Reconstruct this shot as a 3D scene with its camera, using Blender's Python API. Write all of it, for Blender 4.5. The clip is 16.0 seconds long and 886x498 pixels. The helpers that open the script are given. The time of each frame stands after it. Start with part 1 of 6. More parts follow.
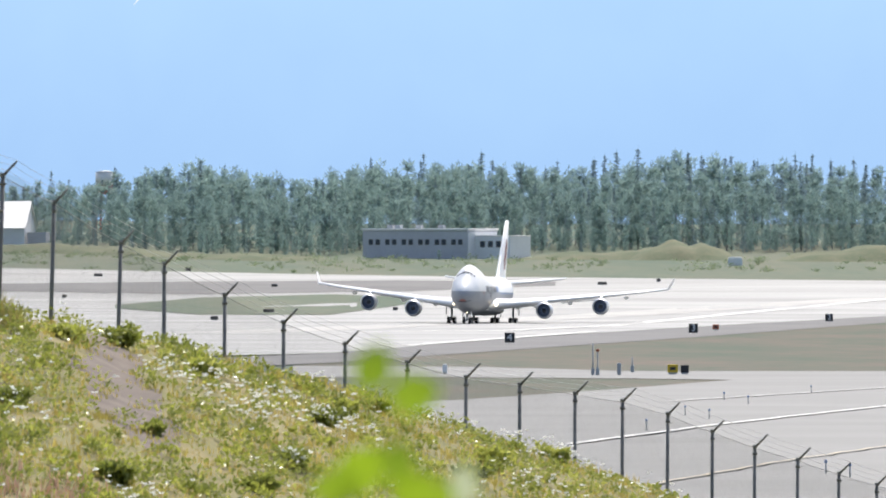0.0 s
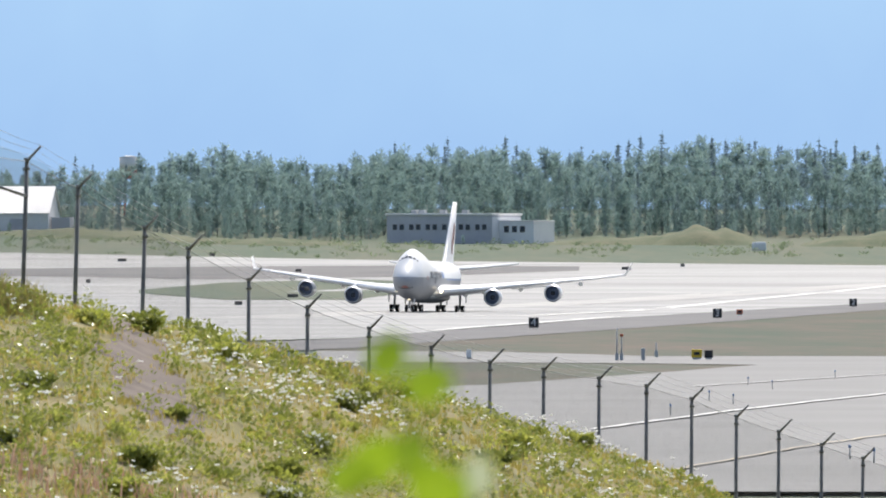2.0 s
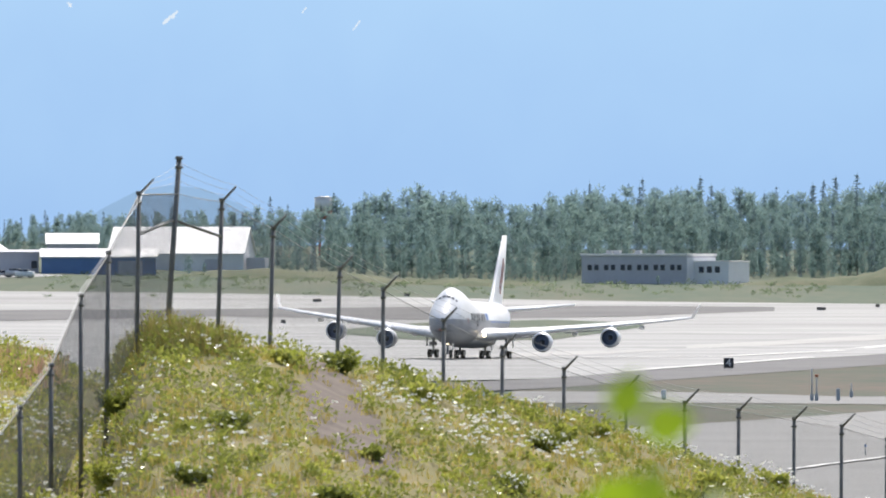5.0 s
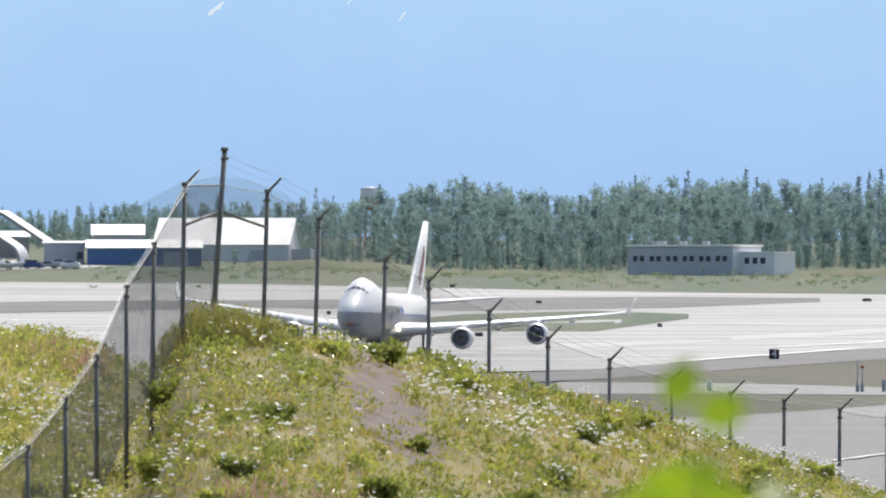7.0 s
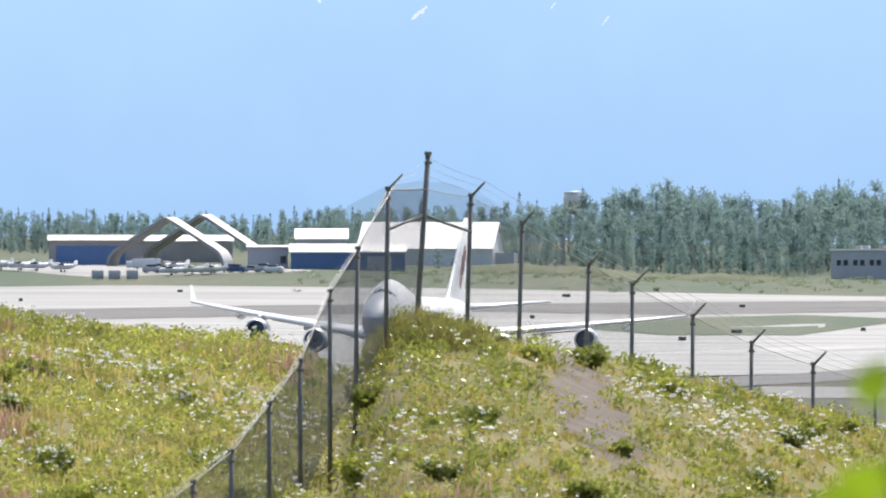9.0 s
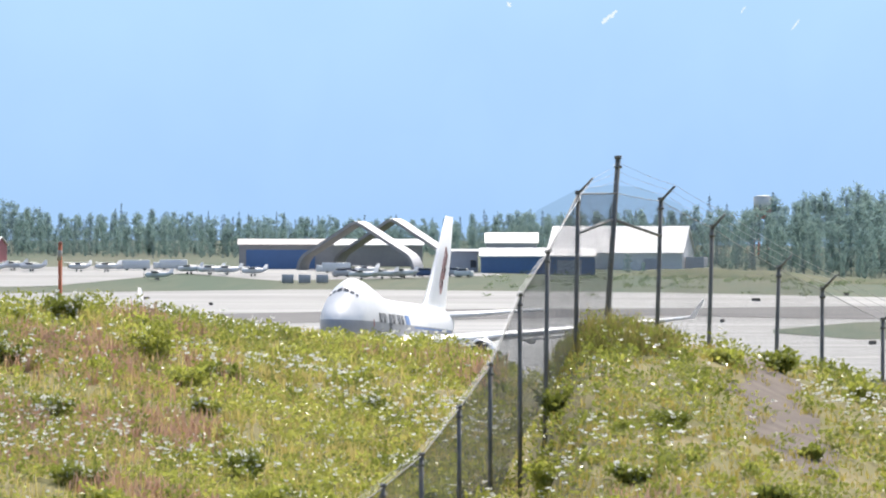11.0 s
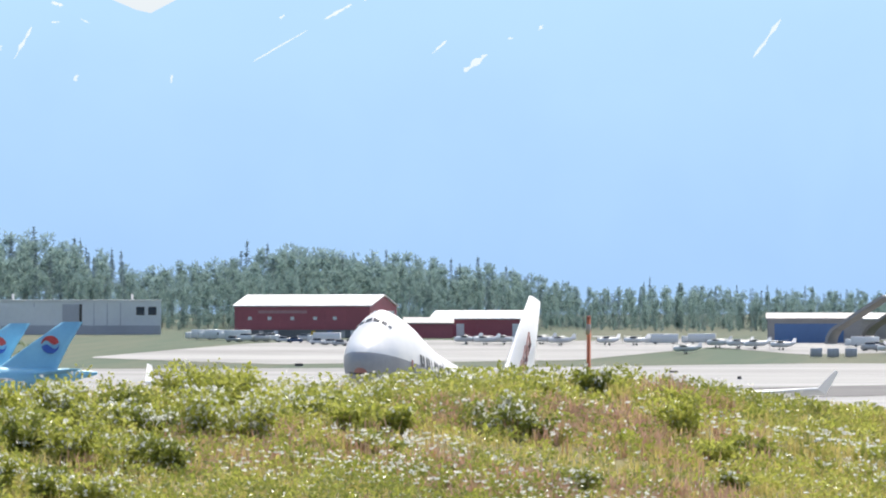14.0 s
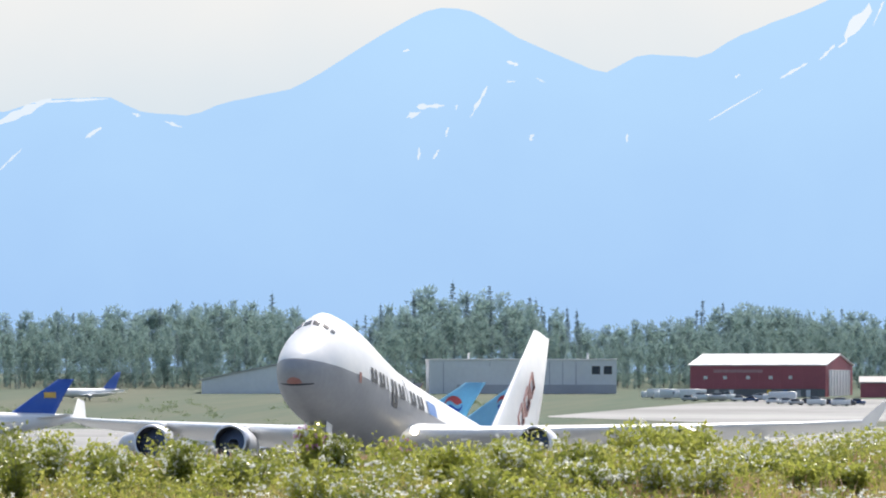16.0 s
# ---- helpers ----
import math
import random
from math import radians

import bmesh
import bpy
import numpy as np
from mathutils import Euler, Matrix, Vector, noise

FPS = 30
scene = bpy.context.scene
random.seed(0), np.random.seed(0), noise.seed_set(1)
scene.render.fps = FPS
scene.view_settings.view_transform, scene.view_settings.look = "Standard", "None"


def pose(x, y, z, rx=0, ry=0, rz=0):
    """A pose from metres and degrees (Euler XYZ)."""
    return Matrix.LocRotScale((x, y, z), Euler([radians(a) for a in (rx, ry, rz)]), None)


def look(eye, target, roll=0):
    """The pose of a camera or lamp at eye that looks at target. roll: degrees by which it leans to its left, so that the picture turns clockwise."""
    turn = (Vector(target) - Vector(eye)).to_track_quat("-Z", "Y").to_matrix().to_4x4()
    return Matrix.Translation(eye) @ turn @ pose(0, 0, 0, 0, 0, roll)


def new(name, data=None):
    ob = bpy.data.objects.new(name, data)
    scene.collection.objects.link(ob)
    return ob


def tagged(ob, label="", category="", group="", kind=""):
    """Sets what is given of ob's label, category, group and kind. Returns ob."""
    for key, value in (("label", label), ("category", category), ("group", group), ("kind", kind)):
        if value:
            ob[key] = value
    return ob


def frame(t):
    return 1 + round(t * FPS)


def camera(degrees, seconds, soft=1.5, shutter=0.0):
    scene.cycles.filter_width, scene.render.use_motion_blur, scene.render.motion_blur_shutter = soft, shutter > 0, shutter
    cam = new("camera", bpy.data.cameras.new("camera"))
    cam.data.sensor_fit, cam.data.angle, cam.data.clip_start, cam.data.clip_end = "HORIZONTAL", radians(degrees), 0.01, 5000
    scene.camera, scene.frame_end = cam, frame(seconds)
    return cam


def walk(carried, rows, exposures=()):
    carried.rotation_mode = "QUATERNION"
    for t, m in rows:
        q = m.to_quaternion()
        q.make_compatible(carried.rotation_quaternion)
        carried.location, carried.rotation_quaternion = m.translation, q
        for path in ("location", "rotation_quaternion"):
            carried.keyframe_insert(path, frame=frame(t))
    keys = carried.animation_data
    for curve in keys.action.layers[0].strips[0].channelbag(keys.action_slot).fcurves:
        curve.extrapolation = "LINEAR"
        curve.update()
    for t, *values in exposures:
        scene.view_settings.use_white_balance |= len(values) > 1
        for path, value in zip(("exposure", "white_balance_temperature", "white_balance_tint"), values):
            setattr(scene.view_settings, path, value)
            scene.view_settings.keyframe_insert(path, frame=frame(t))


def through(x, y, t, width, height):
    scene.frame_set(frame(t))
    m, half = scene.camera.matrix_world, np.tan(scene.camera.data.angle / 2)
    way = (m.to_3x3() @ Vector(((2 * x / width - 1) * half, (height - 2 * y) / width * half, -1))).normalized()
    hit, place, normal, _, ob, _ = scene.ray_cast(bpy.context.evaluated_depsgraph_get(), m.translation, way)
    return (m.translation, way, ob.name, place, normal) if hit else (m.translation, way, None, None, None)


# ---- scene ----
cam = camera(4.7262, 16.0, soft=1.85)
cam.data.dof.use_dof, cam.data.dof.focus_distance, cam.data.dof.aperture_fstop = True, 420.0, 11.0
EYE_Z = 12.0


def aim(az, el):
    """The tripod head's pose: azimuth to the right of north (+y), elevation, in degrees."""
    return pose(0, 0, EYE_Z, 90 + el, 0, -az)


PAN = [(0, 0.000, 0.000), (0.5, -0.084, -0.030), (1, -0.101, -0.031), (1.5, -0.095, -0.059), (2, -0.128, -0.080),
       (2.5, -0.091, -0.064), (3, -0.127, 0.003), (3.5, -0.246, 0.078), (3.9, -0.606, 0.135), (4, -0.812, 0.144),
       (4.2, -1.063, 0.151), (6.3, -1.262, 0.099), (6.5, -1.315, 0.098), (7, -1.411, 0.088), (7.5, -1.515, 0.068),
       (8, -1.735, 0.064), (8.5, -2.217, 0.065), (9, -2.497, 0.110), (9.2, -2.669, 0.189), (11.3, -3.611, 0.123),
       (11.5, -3.732, 0.121), (11.7, -4.100, 0.135), (11.8, -4.375, 0.177), (12, -4.606, 0.239), (12.5, -5.031, 0.303),
       (13, -5.436, 0.343), (13.5, -5.822, 0.428), (14, -6.331, 0.526), (14.5, -6.993, 0.602), (15, -7.505, 0.703),
       (15.2, -7.901, 0.769), (15.5, -8.230, 0.816), (15.7, -8.446, 0.816), (16, -8.762, 0.842)]
walk(cam, [(t, aim(a, e)) for t, a, e in PAN],
     exposures=[(0, 0.44), (0.6, 0.43), (1.4, 0.32), (7.6, 0.31), (8.6, 0.42), (12.5, 0.49), (14.6, 0.47), (15.5, 0.37), (16, 0.37)])

# ---- light ----
SUN_AZ, SUN_EL = 14.0, 54.0
world = bpy.data.worlds.new("world")
scene.world = world
world.use_nodes = True
sky = world.node_tree.nodes.new("ShaderNodeTexSky")
sky.sky_type, sky.sun_disc = "NISHITA", False
sky.sun_elevation, sky.sun_rotation = radians(SUN_EL), radians(SUN_AZ)
sky.dust_density = 3.0
back = world.node_tree.nodes["Background"]
world.node_tree.links.new(sky.outputs[0], back.inputs[0])
back.inputs[1].default_value = 0.15
sun = new("sun", bpy.data.lights.new("sun", "SUN"))
sun.data.energy, sun.data.angle, sun.data.color = 3.9, radians(0.6), (1.0, 0.95, 0.88)
sun.matrix_world = look((0, 0, 0), (-math.sin(radians(SUN_AZ)) * math.cos(radians(SUN_EL)),
                                    -math.cos(radians(SUN_AZ)) * math.cos(radians(SUN_EL)), -math.sin(radians(SUN_EL))))


# ---- materials ----
def mat(name, a, b=None, rough=0.7, metal=0.0, scale=1.0, detail=4.0, bump=0.0, spec=0.5, island=0.0, through=0.0,
        stretch=None, gaps=0.0):
    """A surface whose colour wanders between a and b at the given scale (per metre) and at eight times that."""
    m = bpy.data.materials.new(name)
    m.use_nodes = True
    nt = m.node_tree
    p = nt.nodes["Principled BSDF"]
    p.inputs["Roughness"].default_value, p.inputs["Metallic"].default_value = rough, metal
    p.inputs["Specular IOR Level"].default_value = spec
    b = b or tuple(min(1, c * 0.8) for c in a)
    geo = nt.nodes.new("ShaderNodeNewGeometry")
    tc = nt.nodes.new("ShaderNodeTexCoord")
    where = tc.outputs["Object"]
    if stretch:
        mp = nt.nodes.new("ShaderNodeMapping")
        mp.inputs["Scale"].default_value = stretch
        nt.links.new(where, mp.inputs[0])
        where = mp.outputs[0]
    n1, n2 = nt.nodes.new("ShaderNodeTexNoise"), nt.nodes.new("ShaderNodeTexNoise")
    for n, s in ((n1, scale), (n2, scale * 8)):
        n.inputs["Scale"].default_value, n.inputs["Detail"].default_value = s, detail
        nt.links.new(where, n.inputs["Vector"])
    add = nt.nodes.new("ShaderNodeMath")
    add.operation = "MULTIPLY_ADD"
    nt.links.new(n2.outputs[0], add.inputs[0])
    add.inputs[1].default_value = 0.4
    nt.links.new(n1.outputs[0], add.inputs[2])
    value = add.outputs[0]
    if island:
        mi = nt.nodes.new("ShaderNodeMath")
        mi.operation = "MULTIPLY_ADD"
        nt.links.new(geo.outputs["Random Per Island"], mi.inputs[0])
        mi.inputs[1].default_value = island
        nt.links.new(value, mi.inputs[2])
        value = mi.outputs[0]
    rng = nt.nodes.new("ShaderNodeMapRange")
    nt.links.new(value, rng.inputs[0])
    rng.inputs[1].default_value, rng.inputs[2].default_value = 0.5, 0.9 + island
    mix = nt.nodes.new("ShaderNodeMix")
    mix.data_type = "RGBA"
    nt.links.new(rng.outputs[0], mix.inputs[0])
    mix.inputs[6].default_value, mix.inputs[7].default_value = (*a, 1), (*b, 1)
    nt.links.new(mix.outputs[2], p.inputs["Base Color"])
    if bump:
        bp = nt.nodes.new("ShaderNodeBump")
        bp.inputs["Strength"].default_value = bump
        nt.links.new(n2.outputs[0], bp.inputs["Height"])
        nt.links.new(bp.outputs[0], p.inputs["Normal"])
    if through:
        tr, ms = nt.nodes.new("ShaderNodeBsdfTranslucent"), nt.nodes.new("ShaderNodeMixShader")
        nt.links.new(mix.outputs[2], tr.inputs[0])
        ms.inputs[0].default_value = through
        nt.links.new(p.outputs[0], ms.inputs[1])
        nt.links.new(tr.outputs[0], ms.inputs[2])
        nt.links.new(ms.outputs[0], nt.nodes["Material Output"].inputs[0])
    if gaps:
        # a spray of leaves is not solid: light passes between them
        clear, mg = nt.nodes.new("ShaderNodeBsdfTransparent"), nt.nodes.new("ShaderNodeMixShader")
        last = nt.nodes["Material Output"].inputs[0].links[0].from_socket
        mg.inputs[0].default_value = gaps
        nt.links.new(last, mg.inputs[1])
        nt.links.new(clear.outputs[0], mg.inputs[2])
        nt.links.new(mg.outputs[0], nt.nodes["Material Output"].inputs[0])
    return m


GRASS = mat("airfield_grass", (0.036, 0.070, 0.036), (0.082, 0.092, 0.052), 0.9, scale=0.03, bump=0.3, stretch=(1, 0.08, 1))
HILL = mat("hill_soil_and_grass", (0.12, 0.12, 0.032), (0.22, 0.18, 0.075), 0.95, scale=0.35, bump=0.5)
DIRT = mat("bare_dirt", (0.095, 0.075, 0.060), (0.16, 0.128, 0.105), 0.95, scale=1.6, bump=0.6)
CONCRETE = mat("runway_concrete", (0.245, 0.250, 0.246), (0.112, 0.116, 0.116), 0.6, scale=0.022, stretch=(0.22, 1, 1))
APRON = mat("taxiway_concrete", (0.102, 0.105, 0.104), (0.068, 0.071, 0.071), 0.65, scale=0.05, stretch=(0.35, 1, 1))
ASPHALT = mat("dark_asphalt", (0.060, 0.060, 0.064), (0.095, 0.095, 0.096), 0.8, scale=0.03)
LINE_W = mat("white_line_paint", (0.58, 0.58, 0.56), (0.42, 0.42, 0.40), 0.6, scale=0.2)
LINE_Y = mat("yellow_line_paint", (0.30, 0.25, 0.16), (0.22, 0.19, 0.13), 0.6, scale=0.2)
WHITE = mat("white_aircraft_paint", (0.80, 0.80, 0.79), (0.72, 0.73, 0.74), 0.32, scale=0.25)
GREY = mat("grey_aircraft_paint", (0.40, 0.42, 0.44), (0.33, 0.35, 0.37), 0.4, scale=0.4)
# belly grey holds painted shade on top of its own colour
BELLY = mat("shaded_grey_belly_paint", (0.34, 0.345, 0.36), (0.28, 0.285, 0.30), 0.45, scale=0.3)
METAL = mat("bare_metal", (0.65, 0.66, 0.68), (0.55, 0.55, 0.57), 0.3, 0.9, scale=1)
DARK = mat("dark_inlet", (0.02, 0.022, 0.026), (0.035, 0.036, 0.04), 0.5, scale=1)
FAN = mat("fan_blue_grey", (0.05, 0.07, 0.12), (0.08, 0.1, 0.16), 0.35, 0.5, scale=1)
TYRE = mat("tyre_rubber", (0.02, 0.02, 0.02), (0.035, 0.033, 0.03), 0.85, scale=3)
GLASS = mat("dark_glass", (0.07, 0.08, 0.095), (0.09, 0.10, 0.12), 0.1, scale=1)
POST = mat("weathered_steel_post", (0.20, 0.205, 0.20), (0.13, 0.13, 0.125), 0.6, 0.3, scale=6)
WIRE = mat("galvanised_wire", (0.38, 0.39, 0.40), (0.26, 0.27, 0.28), 0.5, 0.5, scale=6)

# ---- ground ----
PROFILE = [(0, -1.6), (60, -4.2), (230, -7.2), (300, -7.0), (420, -7.4), (780, -9.2), (930, -9.9), (1080, -10.7), (1340, -12.0),
           (1500, -12.5), (1910, -13.4), (2300, -12.6), (2600, -9.4), (2900, -5.4), (3100, -1.2), (3300, 3.0), (3700, 9.0), (5200, 14.0)]
PD, PZ = [p[0] for p in PROFILE], [p[1] for p in PROFILE]
# the foreground mound: azimuth, the elevation of its crest, distance of the crest
CREST = [(-20, -0.0062, 190), (-11.1, -0.0062, 190), (-8.76, -0.0056, 192), (-7.4, -0.0048, 194), (-6.2, -0.0038, 196), (-5.3, -0.0040, 198), (-4.86, -0.0050, 200),
         (-4.38, -0.0058, 201), (-3.29, -0.0077, 202), (-3.05, -0.0108, 200), (-2.9, -0.0092, 190), (-2.75, -0.0064, 185), (-2.36, -0.0066, 184),
         (-1.91, -0.0076, 186), (-1.31, -0.0099, 189), (-0.55, -0.0129, 194), (0.11, -0.0170, 200), (0.65, -0.0199, 206),
         (1.25, -0.0238, 212), (1.8, -0.0300, 218), (3, -0.036, 225), (20, -0.04, 230)]
CA, CE, CD = [[c[i] for c in CREST] for i in range(3)]


def field_z(d, az):
    """Height of the airfield and of the slope that rises behind it, from the eye."""
    return np.interp(d, PD, PZ) + np.interp(az, (-3.2, -1.0), (2.3, -1.2)) * np.interp(d, (2780, 3080), (0, 1))


def ground_z(x, y):
    """Height of the ground, in world metres, for arrays or numbers."""
    x, y = np.asarray(x, float), np.asarray(y, float)
    d, az = np.hypot(x, y), np.degrees(np.arctan2(x, y))
    far = field_z(d, az)
    e, dc = np.interp(az, CA, CE), np.interp(az, CA, CD)
    crest = e * dc
    u = np.clip((dc - d) / (np.interp(az, (-3.2, -2.8), (0.25, 0.19)) * dc), 0, 1)
    face = crest + (-0.034 - e) * u ** 1.25 * d
    behind = crest - (d - dc) ** 2 / 60 - (d - dc) * 0.06
    w = np.clip((d / dc - 0.45) / 0.3, 0, 1)
    near = np.where(d < dc, far * (1 - w) + face * w, np.maximum(far, behind))
    on = (np.abs(az) < 60) & (y > 0)
    lump = 0.10 * np.sin(x * 1.3 + 0.7 * d) * np.sin(d * 0.9 + x * 0.4) * np.exp(-((d - dc + 6) / 14) ** 2)
    return EYE_Z + np.where(on, near + lump, far)


def spot(az, d, lift=0.0):
    """The point of the ground at an azimuth (degrees) and distance."""
    x, y = d * math.sin(radians(az)), d * math.cos(radians(az))
    return Vector((x, y, float(ground_z(x, y)) + lift))


def reach(az, e):
    """The distance beyond the mound at which a sight line with slope e meets the airfield."""
    ds = np.linspace(240, 5000, 2400)
    z = field_z(ds, az)
    k = np.nonzero(z >= e * ds)[0]
    return float(ds[k[0]]) if len(k) else 5000.0


def mesh_of(name, verts, faces, mats, slots=None, smooth=False):
    me = bpy.data.meshes.new(name)
    me.from_pydata([tuple(v) for v in verts] if not isinstance(verts, list) else verts, [], faces if isinstance(faces, list) else faces.tolist())
    for m in (mats if isinstance(mats, (list, tuple)) else [mats]):
        me.materials.append(m)
    if slots is not None:
        me.polygons.foreach_set("material_index", np.asarray(slots, np.int32))
    if smooth:
        me.polygons.foreach_set("use_smooth", np.ones(len(me.polygons), bool))
    me.update()
    return me


def grid_mesh(name, P, material, smooth=True):
    """P: rows x columns x 3."""
    r, c = P.shape[:2]
    i = np.arange(r * c).reshape(r, c)
    f = np.stack([i[:-1, :-1], i[:-1, 1:], i[1:, 1:], i[1:, :-1]], -1).reshape(-1, 4)
    return mesh_of(name, P.reshape(-1, 3), f, material, smooth=smooth)


def structure(name, me, label, category):
    return tagged(new(name, me), label, category, kind="structure")


def part(name, bm, material, parent, label="", smooth=True):
    """Links a bmesh or mesh as one mesh object under a thing or a part."""
    if isinstance(bm, bmesh.types.BMesh):
        me = bpy.data.meshes.new(name)
        bm.to_mesh(me)
        bm.free()
        for p in me.polygons:
            p.use_smooth = smooth
    else:
        me = bm
    if material and not me.materials:
        me.materials.append(material)
    ob = new(name, me)
    ob.parent = parent
    return tagged(ob, label)


def thing(name, label, category, group="", at=(0, 0, 0), rz=0.0):
    ob = new(name)
    ob.matrix_world = pose(*at, 0, 0, rz)
    return tagged(ob, label, category, group)


def box(bm, cx, cy, cz, sx, sy, sz, bevel=0.0, m=None):
    r = bmesh.ops.create_cube(bm, size=1.0)
    mx = Matrix.Translation((cx, cy, cz)) @ Matrix.Diagonal((sx, sy, sz, 1))
    bmesh.ops.transform(bm, matrix=(m @ mx) if m else mx, verts=r["verts"])
    if bevel:
        es = list({e for v in r["verts"] for e in v.link_edges})
        bmesh.ops.bevel(bm, geom=es, offset=bevel, segments=1, affect="EDGES")
    return bm


def boxed(*a, **k):
    return box(bmesh.new(), *a, **k)


def tube(bm, a, b, r1, r2=None, seg=8):
    a, b = Vector(a), Vector(b)
    r2 = r1 if r2 is None else r2
    d = b - a
    m = Matrix.Translation((a + b) / 2) @ d.to_track_quat("Z", "Y").to_matrix().to_4x4()
    bmesh.ops.create_cone(bm, cap_ends=True, segments=seg, radius1=r1, radius2=r2, depth=d.length, matrix=m)
    return bm


def lathe(profile, seg=24, axis="X"):
    """A turned shape about the x axis: profile of (x, radius)."""
    v = [(x, r * math.cos(2 * math.pi * k / seg), r * math.sin(2 * math.pi * k / seg)) for x, r in profile for k in range(seg)]
    f = [[i * seg + k, i * seg + (k + 1) % seg, (i + 1) * seg + (k + 1) % seg, (i + 1) * seg + k]
         for i in range(len(profile) - 1) for k in range(seg)]
    return v, f


# polar ground sheet out to the horizon
azs = np.radians(np.concatenate([np.linspace(-180, -22, 40), np.linspace(-20, 8, 281), np.linspace(10, 180, 42)]))
ds = np.concatenate([[0.0, 1.5, 10, 30, 60, 90, 110, 130], np.linspace(140, 260, 101), np.linspace(275, 1000, 45), np.linspace(1030, 3600, 110), np.linspace(3650, 5000, 12)])
A, Dg = np.meshgrid(azs, ds)
Pg = np.stack([Dg * np.sin(A), Dg * np.cos(A), ground_z(Dg * np.sin(A), Dg * np.cos(A))], -1)
ground = structure("ground", grid_mesh("ground", Pg, GRASS), "rolling airfield ground of green and dry grass", "ground")
ground.data.materials.append(HILL)
dmid = np.repeat((ds[:-1] + ds[1:]) / 2, len(azs) - 1)
ground.data.polygons.foreach_set("material_index", (dmid < 262).astype(np.int32))
ground.data.materials.append(DIRT)
amid = np.tile(np.degrees((azs[:-1] + azs[1:]) / 2), len(ds) - 1)
bare = ((amid + 1.694 + 0.0185 * (dmid - 178.5)) / 0.23) ** 2 + ((dmid - 178.5) / 7.2) ** 2 + 0.35 * np.sin(amid * 31 + dmid) * np.sin(dmid * 1.7) < 1
slots = (dmid < 262).astype(np.int32)
slots[bare] = 2
ground.data.polygons.foreach_set("material_index", slots)


def band(name, near, far, material, label, category, lift, n=60, rows=14):
    """A paved sheet between two edges, each a list of (azimuth, slope of the sight line), laid on the ground."""
    a0, a1 = near[0][0], near[-1][0]
    aa = np.linspace(a0, a1, n)
    ne = np.interp(aa, [p[0] for p in near], [p[1] for p in near])
    fe = np.interp(aa, [p[0] for p in far], [p[1] for p in far])
    dn = np.array([reach(a, e) for a, e in zip(aa, ne)])
    df = np.array([reach(a, e) for a, e in zip(aa, fe)])
    P = np.zeros((rows, n, 3))
    for i, w in enumerate(np.linspace(0, 1, rows)):
        d = dn * (1 - w) + df * w
        x, y = d * np.sin(np.radians(aa)), d * np.cos(np.radians(aa))
        P[i] = np.stack([x, y, ground_z(x, y) + lift], -1)
    return structure(name, grid_mesh(name, P, material), label, category)


band("runway", [(-13, -0.0130), (-4.5, -0.0125), (-2.4, -0.0105), (-0.6, -0.0098), (0.35, -0.0084), (1.25, -0.0074), (2.36, -0.0063), (4, -0.0050)],
     [(-13, -0.0021), (-9, -0.0021), (-6, -0.0019), (-4.2, -0.0015), (-2.36, -0.0018), (-0.7, -0.0024), (0.05, -0.0026), (2.36, -0.0030), (4, -0.0032)],
     CONCRETE, "wide pale concrete runway and parallel taxiway", "runway", 0.12)
band("runway_shoulder", [(-1.2, -0.0112), (-0.6, -0.0107), (0.35, -0.0095), (1.4, -0.0082), (2.36, -0.0069), (4, -0.0056)],
     [(-1.2, -0.0102), (-0.6, -0.0098), (0.35, -0.0084), (1.25, -0.0074), (2.36, -0.0063), (4, -0.0050)],
     ASPHALT, "dark asphalt shoulder beside the runway", "shoulder", 0.10)
band("taxiway", [(-0.8, -0.0121), (0.2, -0.0121), (1.0, -0.0122), (2.4, -0.0125), (4, -0.0125)],
     [(-0.8, -0.0110), (0.2, -0.0111), (1.0, -0.0115), (2.4, -0.0115), (4, -0.0112)],
     APRON, "narrow pale taxiway between strips of grass", "taxiway", 0.10, rows=4)
DRYGRASS = mat("dry_verge_grass", (0.022, 0.044, 0.018), (0.080, 0.056, 0.036), 0.9, scale=0.05, bump=0.3, stretch=(1, 0.12, 1))
band("grass_verge", [(-0.8, -0.0111), (0.2, -0.0112), (1.0, -0.0116), (2.4, -0.0116), (4, -0.0113)], [(-0.8, -0.0109), (-0.6, -0.0107), (0.35, -0.0095), (1.4, -0.0082), (2.36, -0.0069), (4, -0.0056)],
     DRYGRASS, "verge of dry brown and green grass", "verge", 0.06)
band("grass_verge", [(-1.0, -0.0150), (-0.2, -0.0146), (0.1, -0.0144), (0.9, -0.0134), (1.75, -0.0122)], [(-1.0, -0.0120), (0.2, -0.0120), (1.0, -0.0121), (1.75, -0.0121)],
     DRYGRASS, "verge of dry brown and green grass", "verge", 0.06)
band("apron", [(-1.5, -0.0245), (4, -0.0245)], [(-1.5, -0.0150), (-0.2, -0.0145), (0.1, -0.0143), (0.9, -0.0133), (1.75, -0.0121), (2.4, -0.0118), (4, -0.0117)],
     APRON, "wide grey concrete taxiway apron", "apron", 0.14)


